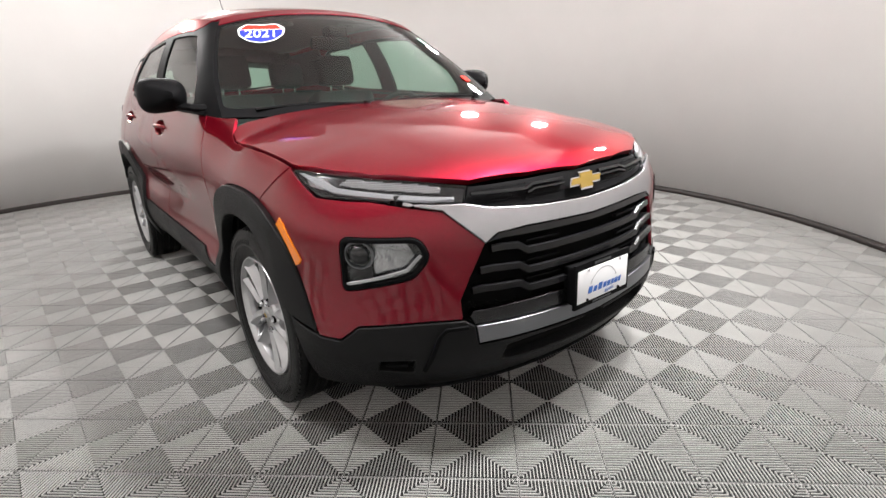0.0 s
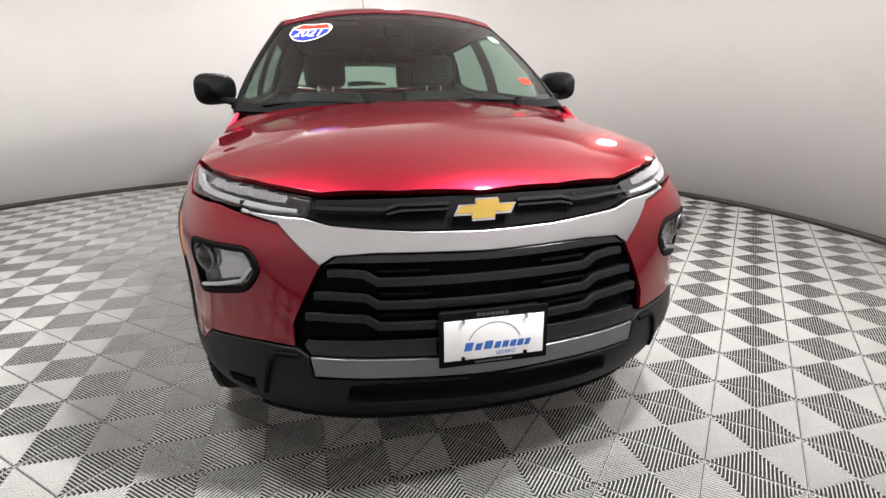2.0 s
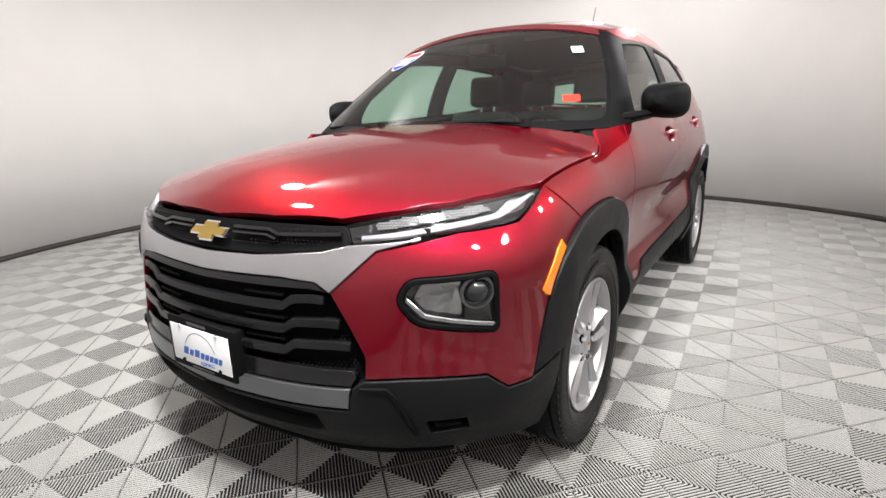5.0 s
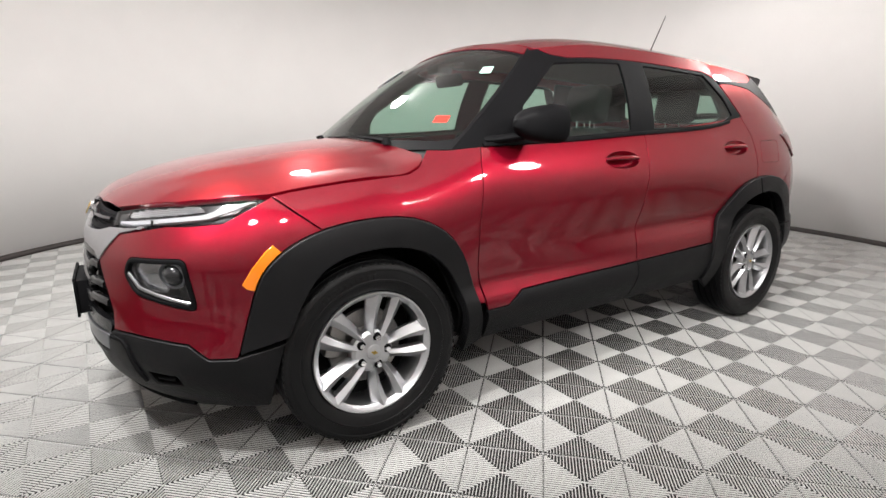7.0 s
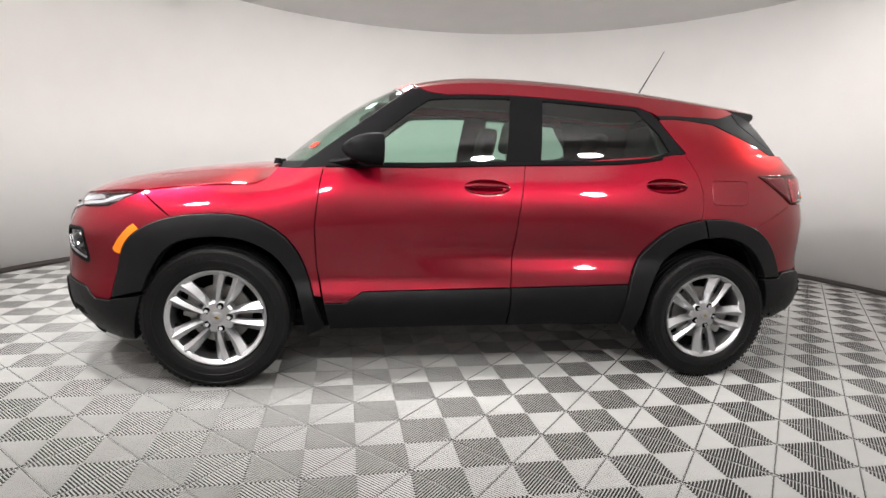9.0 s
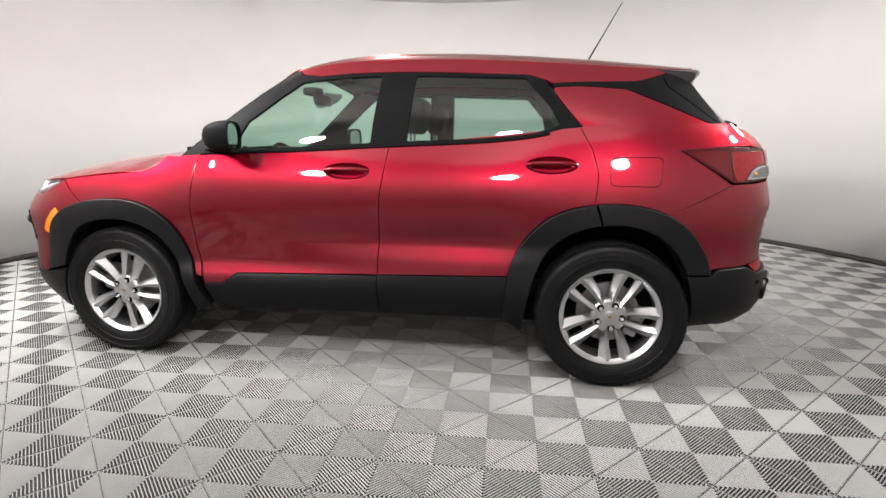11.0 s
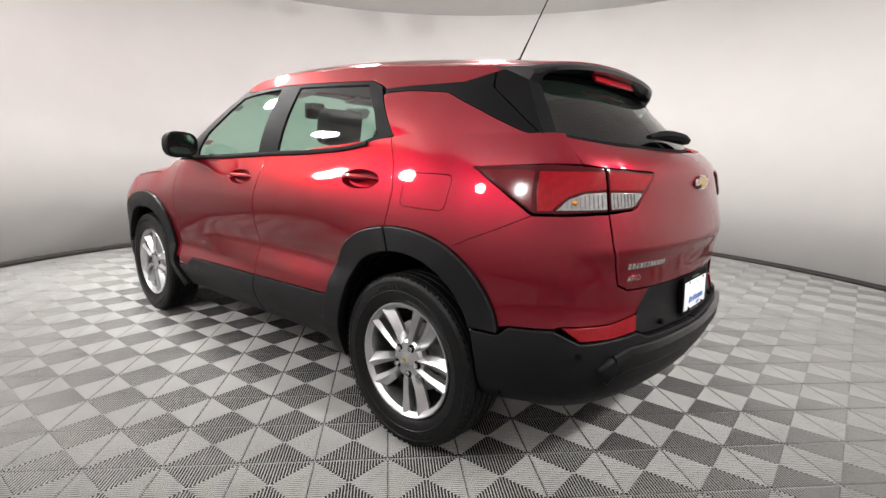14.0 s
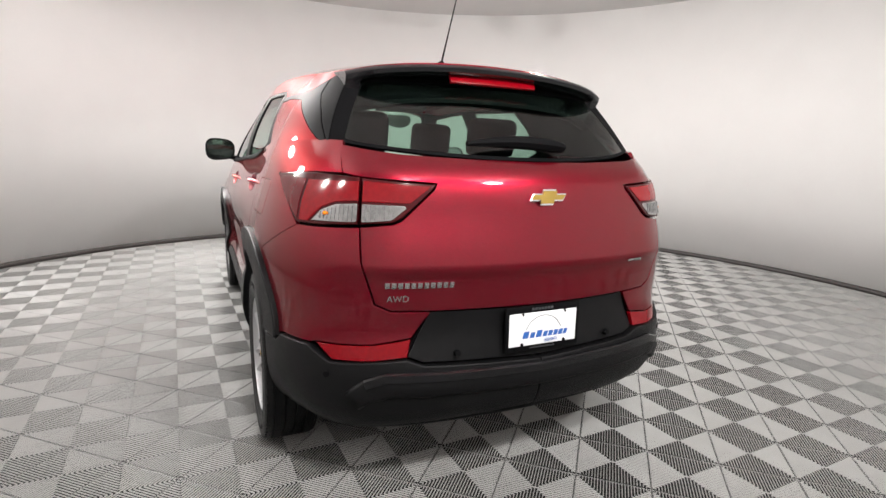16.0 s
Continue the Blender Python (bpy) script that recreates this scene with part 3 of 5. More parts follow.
for side in (1, -1):
    # front wing, doors and rear quarter
    patch("front_fender", sx(*HOOD_LINE, (.95, 1.106), *DOOR_LEAD[:4], (.812, .47), *along(ARCH_F, 1.1, 6.1), ), body, RED, car, side=side)
    door = patch("front_door", sx(*DOOR_LEAD, (.69, .438), (.61, .495), *DOOR_MID[::-1]), body, RED, car, side=side, holes=(oval(-.015, 1.041),))
    patch("door_cladding", sx((.80, .435), (.69, .438), (.61, .495), (-.165, .517), (-.163, .30), (.775, .283)), lifted(body, .006), PLASTIC, door, side=side, step=.05, depth=.03)
    rear = patch("rear_door", sx(*DOOR_MID, (-.825, .542), *along(ARCH_R, 1.1, 4.15)[0:], *DOOR_REAR[::-1]), body, RED, car, side=side, holes=(oval(-1.015, 1.079),))
    patch("door_cladding", sx((-.167, .519), (-.822, .54), (-.80, .31), (-.167, .30)), lifted(body, .006), PLASTIC, rear, side=side, step=.05, depth=.03)
    # wheel arch mouldings
    patch("front_arch_moulding", sx(*along(ARCH_F, 0, 10.5, 26), *along(ARCH_F_IN, 8.0, 0, 26)), lifted(body, lambda a, b: .003 + .017 * np.clip((a - at_x(1.80)) / (at_x(1.62) - at_x(1.80)), 0, 1)), PLASTIC, car, side=side, step=.03, depth=.045, edge=.006, label="black plastic wheel arch moulding")
    patch("rear_arch_moulding", sx(*along(ARCH_R, 0, 4.3, 16), *along(ARCH_R_IN, 4.1, 0, 16)), lifted(body, .02), PLASTIC, car, side=side, step=.03, depth=.045, edge=.006, label="black plastic wheel arch moulding")
    patch("rear_arch_moulding", sx(*along(ARCH_R, 4.32, 9, 16), *along(ARCH_R_IN, 7.27, 4.12, 14)), lifted(body, .02), PLASTIC, car, side=side, step=.03, depth=.045, edge=.006, label="black plastic wheel arch moulding")
    patch("amber_marker", [*[(float(at_x(x)) , z) for x, z in along(ARCH_F, 7.15, 8.5, 8)], (float(at_x(1.762)), .683), (float(at_x(1.775)), .70), (float(at_x(1.742)), .752), (float(at_x(1.700)), .802), (float(at_x(1.672)), .822)], lifted(body, .004), AMBER, car, side=side, gap=.001, step=.02, label="amber side marker lamp")
    # rear quarter, in two pieces with the seam behind the wheel
    patch("rear_quarter", [*sx(*DOOR_REAR, *along(ARCH_R, 4.2, 6.1)), (4.674, .995), (4.55, 1.075), (4.424, 1.150), (4.70, 1.168), (4.862, 1.170), (4.79, 1.274), *sx((-1.75, 1.2768), (-1.4, 1.2748), (-1.2, 1.2668))], body, RED, car, side=side, gap=.0008, edge=.0012, holes=(FUEL,) if side > 0 else ())
    bumper = patch("rear_bumper_cover", [*sx(*along(ARCH_R, 6.1, 8.7)), (4.62, .61), (4.775, .617), (4.80, .625), (5.0, .63), (5.128, .650), (5.19, .735), (5.06, .738), (5.005, .763), (4.963, .90), (4.952, 1.006), (4.80, .998), (4.674, .9945)], body, RED, car, side=side, gap=.0008, edge=.0012)
    patch("reflector", [(4.80, .622), (5.0, .628), (5.128, .646), (5.116, .588), (5.0, .577), (4.868, .574)], lifted(body, .001), TAILRED, bumper, side=side, step=.03, label="red rear reflector strip")

patch("fuel_door", FUEL, body, RED, car, step=.03, gap=.001)

# hood
hood_half = [(2.150, 0), *[(x, y) for x, y, _ in hood_edge], (1.05, .77), (1.03, .72), (1.06, .55), (1.10, .3), (1.11, 0)]
patch("hood", hood_half + [(x, -y) for x, y in hood_half[-2:0:-1]], hood, RED, car, step=.03, depth=.02, label="smooth red engine hood")

# roof
eave_u = np.array([float(at_x(x)) for x in np.linspace(.93, -1.72, 24)])
eave_xy = eave(eave_u)
roof_half = [(.375, 0), (.37, .3), (.345, .5), *[(x, y) for x, y in eave_xy[1:]], (-1.645, .53), (-1.71, .40), (-1.742, .2), (-1.747, 0)]
patch("roof", roof_half + [(x, -y) for x, y in roof_half[-2:0:-1]], roof, RED, car, step=.05, depth=.03, gap=0, label="red roof panel")


# front of the car
def on_nose(name, half, f, mat, **more):
    return patch(name, both_ways(half), f, mat, car, **more)


cover_half = [(.80, .884), (.577, .845), (.452, .742), (.505, .645), (.538, .575), (.535, .513), (.636, .517), (.747, .512), (.861, .502), (.925, .452), (1.015, .449)]
FOG = rounded([(.655, .782), (.888, .792), (.905, .612), (.77, .635), (.672, .655), (.620, .722)], .03)
for side in (1, -1):
    patch("front_bumper_cover", cover_half + sx(*along(ARCH_F, 10.4, 6.11)) + [(float(at_x(1.655)) - .004, .971), (1.166, .968), (1.0, .893), (.884, .886)], body, RED, car, side=side, holes=(FOG,), step=.035, gap=.001, edge=.0014)
    fog = patch("fog_lamp", FOG, lifted(body, .004), SATIN, car, side=side, holes=(inset(even(FOG if area(FOG) > 0 else FOG[::-1], .02), .018),), step=.02, gap=.001, edge=.005, depth=.06, label="fog lamp in a black bezel")
    inner = inset(even(FOG if area(FOG) > 0 else FOG[::-1], .02), .016)
    patch("lens", inner, lifted(body, -.006), LENS, fog, side=side, step=.03, gap=0, depth=.004)
    patch("housing", inner, lifted(body, lambda a, b: -.02 - .03 * np.clip(1 - ((a - .77) / .12) ** 2, 0, 1)), SMOKE, fog, side=side, step=.02, gap=0)
    ball = bmesh.new()
    at = lifted(body, -.02)(.835, .735)[0] * (1, side, 1)
    bmesh.ops.create_uvsphere(ball, u_segments=20, v_segments=12, radius=.034, matrix=Matrix.Translation(at))
    part("projector", ball, SMOKE, fog, "dark round projector lens")
    ring = bmesh.new()
    n = normals_of(body, np.array([.835]), np.array([.735]))[0] * (1, side, 1)
    lathe(ring, [(.037, 0), (.040, .006), (.044, .006), (.046, 0)], 32, "Z")
    ring.transform(Matrix.Translation(at) @ Vector(n).to_track_quat("Z", "Y").to_matrix().to_4x4() @ Matrix.Translation((0, 0, .012)))
    part("projector_ring", ring, GREY, fog)
    strip("bezel_strip", [(.885, .640), (.77, .664), (.695, .683), (.652, .728)], lifted(body, -.001), SILVER, fog, wide=.012, high=.004, side=side, step=.015)
    patch("reflector", rounded([(.655, .70), (.69, .770), (.795, .776), (.80, .662), (.70, .668)], .02), lifted(body, -.017), FACETS, fog, side=side, step=.02)
    # headlamp
    lamp = patch("headlamp", rounded([(.482, .911), (.645, .935), (.90, .958), (1.12, .970), (1.165, .958), (1.0, .896), (.80, .887), (.60, .868), (.502, .863)], .01), lifted(body, -.002), LENS, car, side=side, step=.03, depth=.03, label="slim headlamp with a clear lens")
    patch("housing", [(.484, .909), (.645, .933), (.90, .956), (1.12, .968), (1.163, .958), (1.0, .898), (.80, .889), (.60, .870), (.504, .865)], lifted(body, -.022), SMOKE, lamp, side=side, step=.03)
    patch("light_guide", [(.53, .874), (.62, .877), (.80, .895), (.95, .908), (1.03, .93), (1.12, .958), (1.10, .963), (1.0, .946), (.93, .925), (.80, .914), (.60, .892), (.53, .886)], lifted(body, -.008), FROST, lamp, side=side, step=.02, label="frosted white running-light guide")
    cells = [(.572, .898), (.75, .916), (.93, .932), (.90, .952), (.645, .929), (.572, .917)]
    patch("reflector", cells, lifted(body, -.014), FACETS, lamp, side=side, gap=.001, step=.02)
    studs("reflector_cells", cells, lifted(body, -.013), REFLECTOR, lamp, pitch=.010, size=.0085, high=.003, side=side)
    patch("inner_box", [(.51, .878), (.555, .884), (.555, .914), (.50, .906)], lifted(body, -.012), GLOSS, lamp, side=side, gap=.001, step=.02)
    patch("outer_reflector", rounded([(.985, .915), (1.05, .925), (1.09, .958), (1.0, .953), (.96, .935)], .01), lifted(body, -.011), CHROME, lamp, side=side, gap=.001, step=.015)

on_nose("upper_grille", [(0, .913), (.478, .911), (.500, .864), (.424, .847), (.2, .828), (0, .822)], lifted(body, -.012), SATIN, depth=.02, label="black upper grille with fine mesh")
grille = [o for o in car.children if o.name == "upper_grille"][0]
for side in (1, -1):
    studs("mesh", [(.04, .905), (.46, .903), (.475, .89), (.29, .889), (.25, .899), (.04, .899)], lifted(body, -.011), GLOSS, grille, side=side)
    studs("mesh", [(.08, .846), (.40, .860), (.47, .873), (.30, .873), (.25, .866), (.08, .860)], lifted(body, -.011), GLOSS, grille, side=side)
    strip("grille_bar", [(.10, .888), (.24, .888), (.275, .878), (.478, .884)], body, GLOSS, grille, wide=.012, high=.008, side=side)
    strip("grille_bar", [(.10, .874), (.235, .874), (.27, .866)], body, GLOSS, grille, wide=.008, high=.008, side=side)
on_nose("silver_band", [(0, .820), (.2, .826), (.424, .845), (.500, .862), (.60, .867), (.70, .876), (.70, .871), (.66, .860), (.578, .8445), (.515, .793), (.452, .740), (.41, .766), (.30, .772), (0, .764)], lifted(body, .006), SILVER, step=.025, depth=.03, edge=.004, label="satin silver band across the nose")
on_nose("band_lip", [(0, .764), (.30, .772), (.405, .768), (.445, .742), (.39, .748), (0, .740)], lifted(body, .002), GLOSS, step=.03, depth=.03)
on_nose("lower_grille", [(0, .742), (.39, .750), (.446, .735), (.502, .645), (.535, .575), (.512, .515), (0, .50)], lifted(body, -.045), DARK, depth=.02, label="black lower grille with stepped slats")
lower = [o for o in car.children if o.name == "lower_grille"][0]
for side in (1, -1):
    for z, end in ((.705, .462), (.642, .502), (.583, .53)):
        strip("grille_slat", [(0, z - .012), (.18, z - .012), (.30, z - .01), (.335, z + .012), (end - .07, z + .018), (end - .03, z + .016)], lifted(body, -.014), GLOSS, lower, wide=.026, high=.016, side=side)
        strip("grille_slat", [(.16, z + .018), (.30, z + .02)], lifted(body, -.016), SATIN, lower, wide=.009, high=.01, side=side)
    studs("mesh", [(.17, .604), (.30, .605), (.34, .622), (.50, .632), (.52, .607), (.34, .598)], lifted(body, -.022), SATIN, lower, side=side)
    studs("mesh", [(.17, .535), (.30, .538), (.52, .563), (.515, .535), (.34, .525)], lifted(body, -.022), SATIN, lower, side=side)
on_nose("lower_grille_panel", [(0, .535), (.30, .535), (.50, .535), (.512, .516), (.495, .488), (0, .478)], lifted(body, -.004), GLOSS, step=.03, depth=.03)
on_nose("silver_strip", [(0, .476), (.494, .486), (.486, .424), (0, .415)], lifted(body, .003), GREY, step=.03, depth=.02, edge=.004, label="grey painted strip under the grille")
low_half = [(0, .413), (.484, .422), (.497, .488), (.530, .510), (.636, .514), (.747, .509), (.861, .499), (.925, .449), (1.012, .446), *sx((1.80, .452), (1.655, .478), (1.69, .35), (1.715, .24)), (.95, .222), (.80, .215), (.55, .222), (.3, .228), (0, .23)]
slot = both_ways([(0, .40), (.30, .402), (.385, .395), (.40, .345), (.34, .335), (0, .33)])
tow = [[(s * u, z) for u, z in ((.69, .385), (.80, .38), (.81, .343), (.70, .338))] for s in (1, -1)]
low = on_nose("lower_bumper", low_half, lifted(body, .004), PLASTIC, holes=(slot, *tow), step=.035, depth=.05, edge=.005, label="black plastic lower front bumper")
patch("air_slot", inset(np.array(even(np.array(slot), .03))[::-1] if area(np.array(slot)) < 0 else even(np.array(slot), .03), -.005), lifted(body, -.03), DARK, low, gap=0)
for t, s in zip(tow, (1, -1)):
    patch("recess", t, lifted(body, -.02), GLOSS, low, gap=-.004, step=.02)
    strip("recess_bar", [(s * .715, .362), (s * .785, .360)], lifted(body, -.01), SATIN, low, wide=.012, high=.01)
strip("lip", [(-.78, .236), (-.4, .246), (0, .25), (.4, .246), (.78, .236)], lifted(body, .006), SATIN, low, wide=.018, high=.008)
for side in (1, -1):
    strip("corner_edge", [(.522, .487), (.588, .486), (.61, .465), (.635, .40), (.66, .345)], lifted(body, .006), SATIN, low, wide=.014, high=.006, side=side)

# rear of the car
def on_tail(name, half, f, mat, **more):
    return patch(name, both_ends(half), f, mat, car, **more)


GLASS_LOW = [(4.79, 1.262), (4.90, 1.252), (5.1, 1.236), (5.35, 1.227), (TAIL, 1.224)]
on_tail("tailgate", [*GLASS_LOW[::-1], (4.866, 1.168), (4.935, 1.160), (5.208, 1.146), (5.20, 1.13), (5.09, 1.03), (5.065, 1.020), (4.956, 1.008), (4.966, .90), (5.009, .765), (5.062, .742), (5.19, .738), (TAIL, .735)], body, RED, step=.035, label="red tailgate")
on_tail("plate_panel", [(TAIL, .733), (5.19, .735), (5.115, .590), (5.17, .568), (TAIL, .552)], lifted(body, -.008), PLASTIC, step=.04, label="black panel behind the rear plate")
back = on_tail("rear_bumper", [*sx(*along(ARCH_R_IN, 8.9, 7.3, 6), (-1.757, .577)), (4.62, .607), (4.775, .613), (4.865, .571), (5.114, .585), (5.17, .564), (TAIL, .548), (TAIL, .36), (5.3, .345), (4.95, .32), (4.70, .322)], lifted(body, .014), PLASTIC, step=.04, depth=.05, edge=.006, label="black plastic rear bumper")
bar = strip("bumper_step", both_ends([(4.945, .452), (4.985, .485), (5.06, .503), (5.2, .498), (TAIL, .492)]), lifted(body, .013), PLASTIC, back, wide=.075, high=.016, step=.03)
bar.data.polygons.foreach_set("use_smooth", [True] * len(bar.data.polygons))
strip("bumper_ledge", both_ends([(4.985, .512), (5.05, .532), (5.20, .528), (TAIL, .521)]), lifted(body, .016), GLOSS, back, wide=.034, high=.018, step=.03, label="glossy black ledge along the bumper")
for u, z in ((5.285, .592), (4.86, .53)):
    for s in (1, -1):
        eye_disc = bmesh.new()
        where = lifted(body, .012 if z < .55 else .004)(u, z)[0] * (1, s, 1)
        n = normals_of(body, np.array([u]), np.array([z]))[0] * (1, s, 1)
        bmesh.ops.create_cone(eye_disc, cap_ends=True, segments=16, radius1=.012, radius2=.010, depth=.014, matrix=Matrix.Translation(where) @ Vector(n).to_track_quat("Z", "Y").to_matrix().to_4x4())
        part("parking_sensor", eye_disc, SATIN, back)
for side in (1, -1):
    tail = patch("tail_lamp", rounded([(4.418, 1.150), (4.60, 1.163), (4.75, 1.167), (4.945, 1.160), (4.948, 1.014), (4.80, 1.003), (4.678, 1.0), (4.55, 1.075)], .012, sharp=(3, 4)), lifted(body, .006), TAILDARK, car, side=side, step=.03, depth=.03, edge=.004, label="red tail lamp wrapped round the corner")
    patch("red_lens", [(4.69, 1.141), (4.945, 1.146), (4.947, 1.086), (4.86, 1.078), (4.80, 1.058), (4.752, 1.020), (4.745, 1.010), (4.692, 1.008), (4.684, 1.07)], lifted(body, .0085), TAILRED, tail, side=side, step=.025, gap=.001, depth=.006)
    patch("outer_lens", rounded([(4.455, 1.140), (4.60, 1.147), (4.674, 1.143), (4.672, 1.08), (4.676, 1.010), (4.56, 1.078)], .01), lifted(body, .0085), DIMRED, tail, side=side, step=.025, gap=.001, depth=.006, label="dark red outer lens")
    patch("clear_lens", rounded([(4.757, 1.013), (4.945, 1.020), (4.946, 1.080), (4.86, 1.073), (4.80, 1.052)], .008), lifted(body, .0085), CLEAR, tail, side=side, step=.025, gap=.001, depth=.006, label="clear reversing lens")
    for k in range(9):
        strip("lens_rib", [(4.80 + .016 * k, 1.025), (4.80 + .016 * k, min(1.047 + .0045 * k, 1.070))], lifted(body, .0095), CLEAR, tail, wide=.0035, high=.002, side=side)
    bulb = bmesh.new()
    where = lifted(body, .009)(4.825, 1.042)[0] * (1, side, 1)
    bmesh.ops.create_uvsphere(bulb, u_segments=12, v_segments=8, radius=.010, matrix=Matrix.Translation(where) @ Matrix.Diagonal((1, 1, .7, 1)))
    part("bulb", bulb, AMBER, tail, "amber indicator bulb behind the clear lens")
    gate = patch("tail_lamp", rounded([(4.955, 1.158), (5.205, 1.143), (5.195, 1.128), (5.09, 1.034), (5.06, 1.022), (4.957, 1.014)], .012, sharp=(0, 5)), lifted(body, .006), TAILDARK, car, side=side, step=.03, depth=.03, edge=.004, label="red inner tail lamp on the tailgate")
    patch("red_lens", [(4.960, 1.148), (5.186, 1.136), (5.175, 1.124), (5.118, 1.082), (4.960, 1.084)], lifted(body, .0085), TAILRED, gate, side=side, step=.025, gap=.001, depth=.006)
    patch("clear_lens", rounded([(4.960, 1.020), (5.058, 1.028), (5.108, 1.068), (5.10, 1.077), (4.960, 1.079)], .008), lifted(body, .0085), CLEAR, gate, side=side, step=.025, gap=.001, depth=.006, label="clear reversing lens")
    for k in range(7):
        strip("lens_rib", [(4.974 + .015 * k, 1.027 + .0012 * k), (4.974 + .015 * k, 1.073)], lifted(body, .0095), CLEAR, gate, wide=.0035, high=.002, side=side)

# cabin sides: black frames, glass, the red quarter above the belt
for side in (1, -1):
    def cx(*pts):
        return [(float(at_x(x)), w) for x, w in pts]
    front_hole = rounded(cx((.60, .05), (.64, .14), (.69, .38), (.61, .65), (.52, .815), (-.10, .812), (-.12, .05)), .015)
    rear_hole = rounded(cx((-.31, .05), (-.31, .805), (-.885, .775), (-1.0, .40), (-1.05, .09), (-.95, .05)), .015)
    frame_side = patch("window_frame", cx((.93, .0), (.93, .99), (.74, .99), (.57, .915), (.38, .86), (-.2, .85), (-.90, .82), (-.985, .74), (-1.02, .60), (-1.15, .02), (-1.0, .0), (-.4, -.01), (.4, -.01)), lifted(cabin, -.002), SATIN, car, side=side, holes=(front_hole, rear_hole), step=.05, gap=.001, label="black window surround with pillars")
    patch("front_door_glass", front_hole, lifted(cabin, -.008), WINDOW, frame_side, side=side, step=.06, gap=-.008, depth=.004)
    patch("rear_door_glass", rear_hole, lifted(cabin, -.008), PRIVACY, frame_side, side=side, step=.06, gap=-.008, depth=.004)
    strip("belt_moulding", cx((.80, .012), (.4, .012), (-.2, .012), (-.8, .012), (-1.0, .015)), lifted(cabin, .003), SATIN, frame_side, wide=.018, high=.006, side=side, step=.06)
    patch("roof_rail", cx((.735, .998), (.575, .922), (.38, .866), (-.2, .856), (-.90, .826), (-.99, .75), (-1.02, .70), (-1.25, .71), (-1.47, .752), (-1.62, .872), (-1.79, .998), (-1.2, .998), (-.8, .998), (0, .998)), lifted(cabin, -.001), RED, car, side=side, step=.04, gap=.001, label="red side rail of the roof")
    patch("quarter_upper", cx((-1.155, -.012), (-1.025, .60), (-1.03, .63), (-1.15, .625), (-1.40, .58), (-1.58, .32), (-1.78, -.012), (-1.5, -.012)), cabin, RED, car, side=side, step=.04, gap=.001)
    patch("pillar_trim", cx((-1.02, .695), (-1.25, .705), (-1.47, .746), (-1.62, .866), (-1.645, .884), (-1.64, .66), (-1.73, .38), (-1.828, .0), (-1.785, -.008), (-1.585, .33), (-1.405, .59), (-1.15, .635), (-1.03, .64)), lifted(cabin, .001), SATIN, car, side=side, step=.04, gap=.001, label="black trim on the rear pillar")
    patch("gate_trim", cx((-1.655, .892), (-1.79, .985), (-1.845, .985), (-1.85, -.02), (-1.835, .0), (-1.74, .38), (-1.65, .66)), lifted(cabin, .001), SATIN, car, side=side, step=.04, gap=.001, label="black edge of the tailgate")


# ---- windscreen, rear window ----
def across(f, u, mid, sign):
    """A raked window between the cabin's two edges at u, bowed out in the middle to the line mid(w)."""
    def g(s, w):
        s, w = np.broadcast_arrays(np.atleast_1d(np.asarray(s, float)), np.atleast_1d(np.asarray(w, float)))
        a, edge, m = np.abs(s), f(np.full(len(w), u), w), mid(w)
        k = .8 * a ** 2 + .2 * a ** 4
        return np.c_[m[:, 0] + (edge[:, 0] - m[:, 0]) * k, sign * edge[:, 1] * s, m[:, 1] + (edge[:, 2] - m[:, 1]) * k]
    return g


windscreen = across(cabin, float(at_x(.93)), Spline(((0, 1.155, 1.095), (.35, .905, 1.305), (.7, .635, 1.495), (1, .385, 1.618))), 1)
rear_screen = across(cabin, float(at_x(-1.84)), Spline(((0, -2.018, 1.224), (.5, -1.825, 1.396), (1, -1.60, 1.57))), -1)


def scaled(f, k):
    """A surface whose first parameter is k times as long, to fill it with even steps."""
    return lambda a, b: f(np.asarray(a, float) / k, np.asarray(b, float) / .6)


screen = scaled(windscreen, .7)
border = [(-.7, 0), (.7, 0), (.7, .6), (-.7, .6)]
clear = rounded([(-.684, .045), (.684, .045), (.680, .545), (-.680, .545)], .035)
surround = patch("windscreen", border, screen, SATIN, car, step=.06, holes=(clear,), gap=0, depth=.01, label="windscreen with a black printed border")
patch("glass", clear, lifted(screen, -.001), WINDOW, surround, step=.07, gap=-.004, depth=.003, edge=.001)
patch("roof_header", [(-.69, .557), (.69, .557), (.69, .603), (-.69, .603)], lifted(screen, .004), RED, car, step=.05, gap=0, depth=.012, label="red front edge of the roof")
back_screen = scaled(rear_screen, .62)
border = [(-.62, 0), (.62, 0), (.62, .6), (-.62, .6)]
clear = rounded([(-.575, .02), (.575, .02), (.555, .48), (-.555, .48)], .03)
surround = patch("rear_window", border, back_screen, SATIN, car, step=.06, holes=(clear,), gap=0, depth=.01, label="raked rear window with a black border")
patch("glass", clear, lifted(back_screen, -.001), PRIVACY, surround, step=.07, gap=-.004, depth=.003, edge=.001)


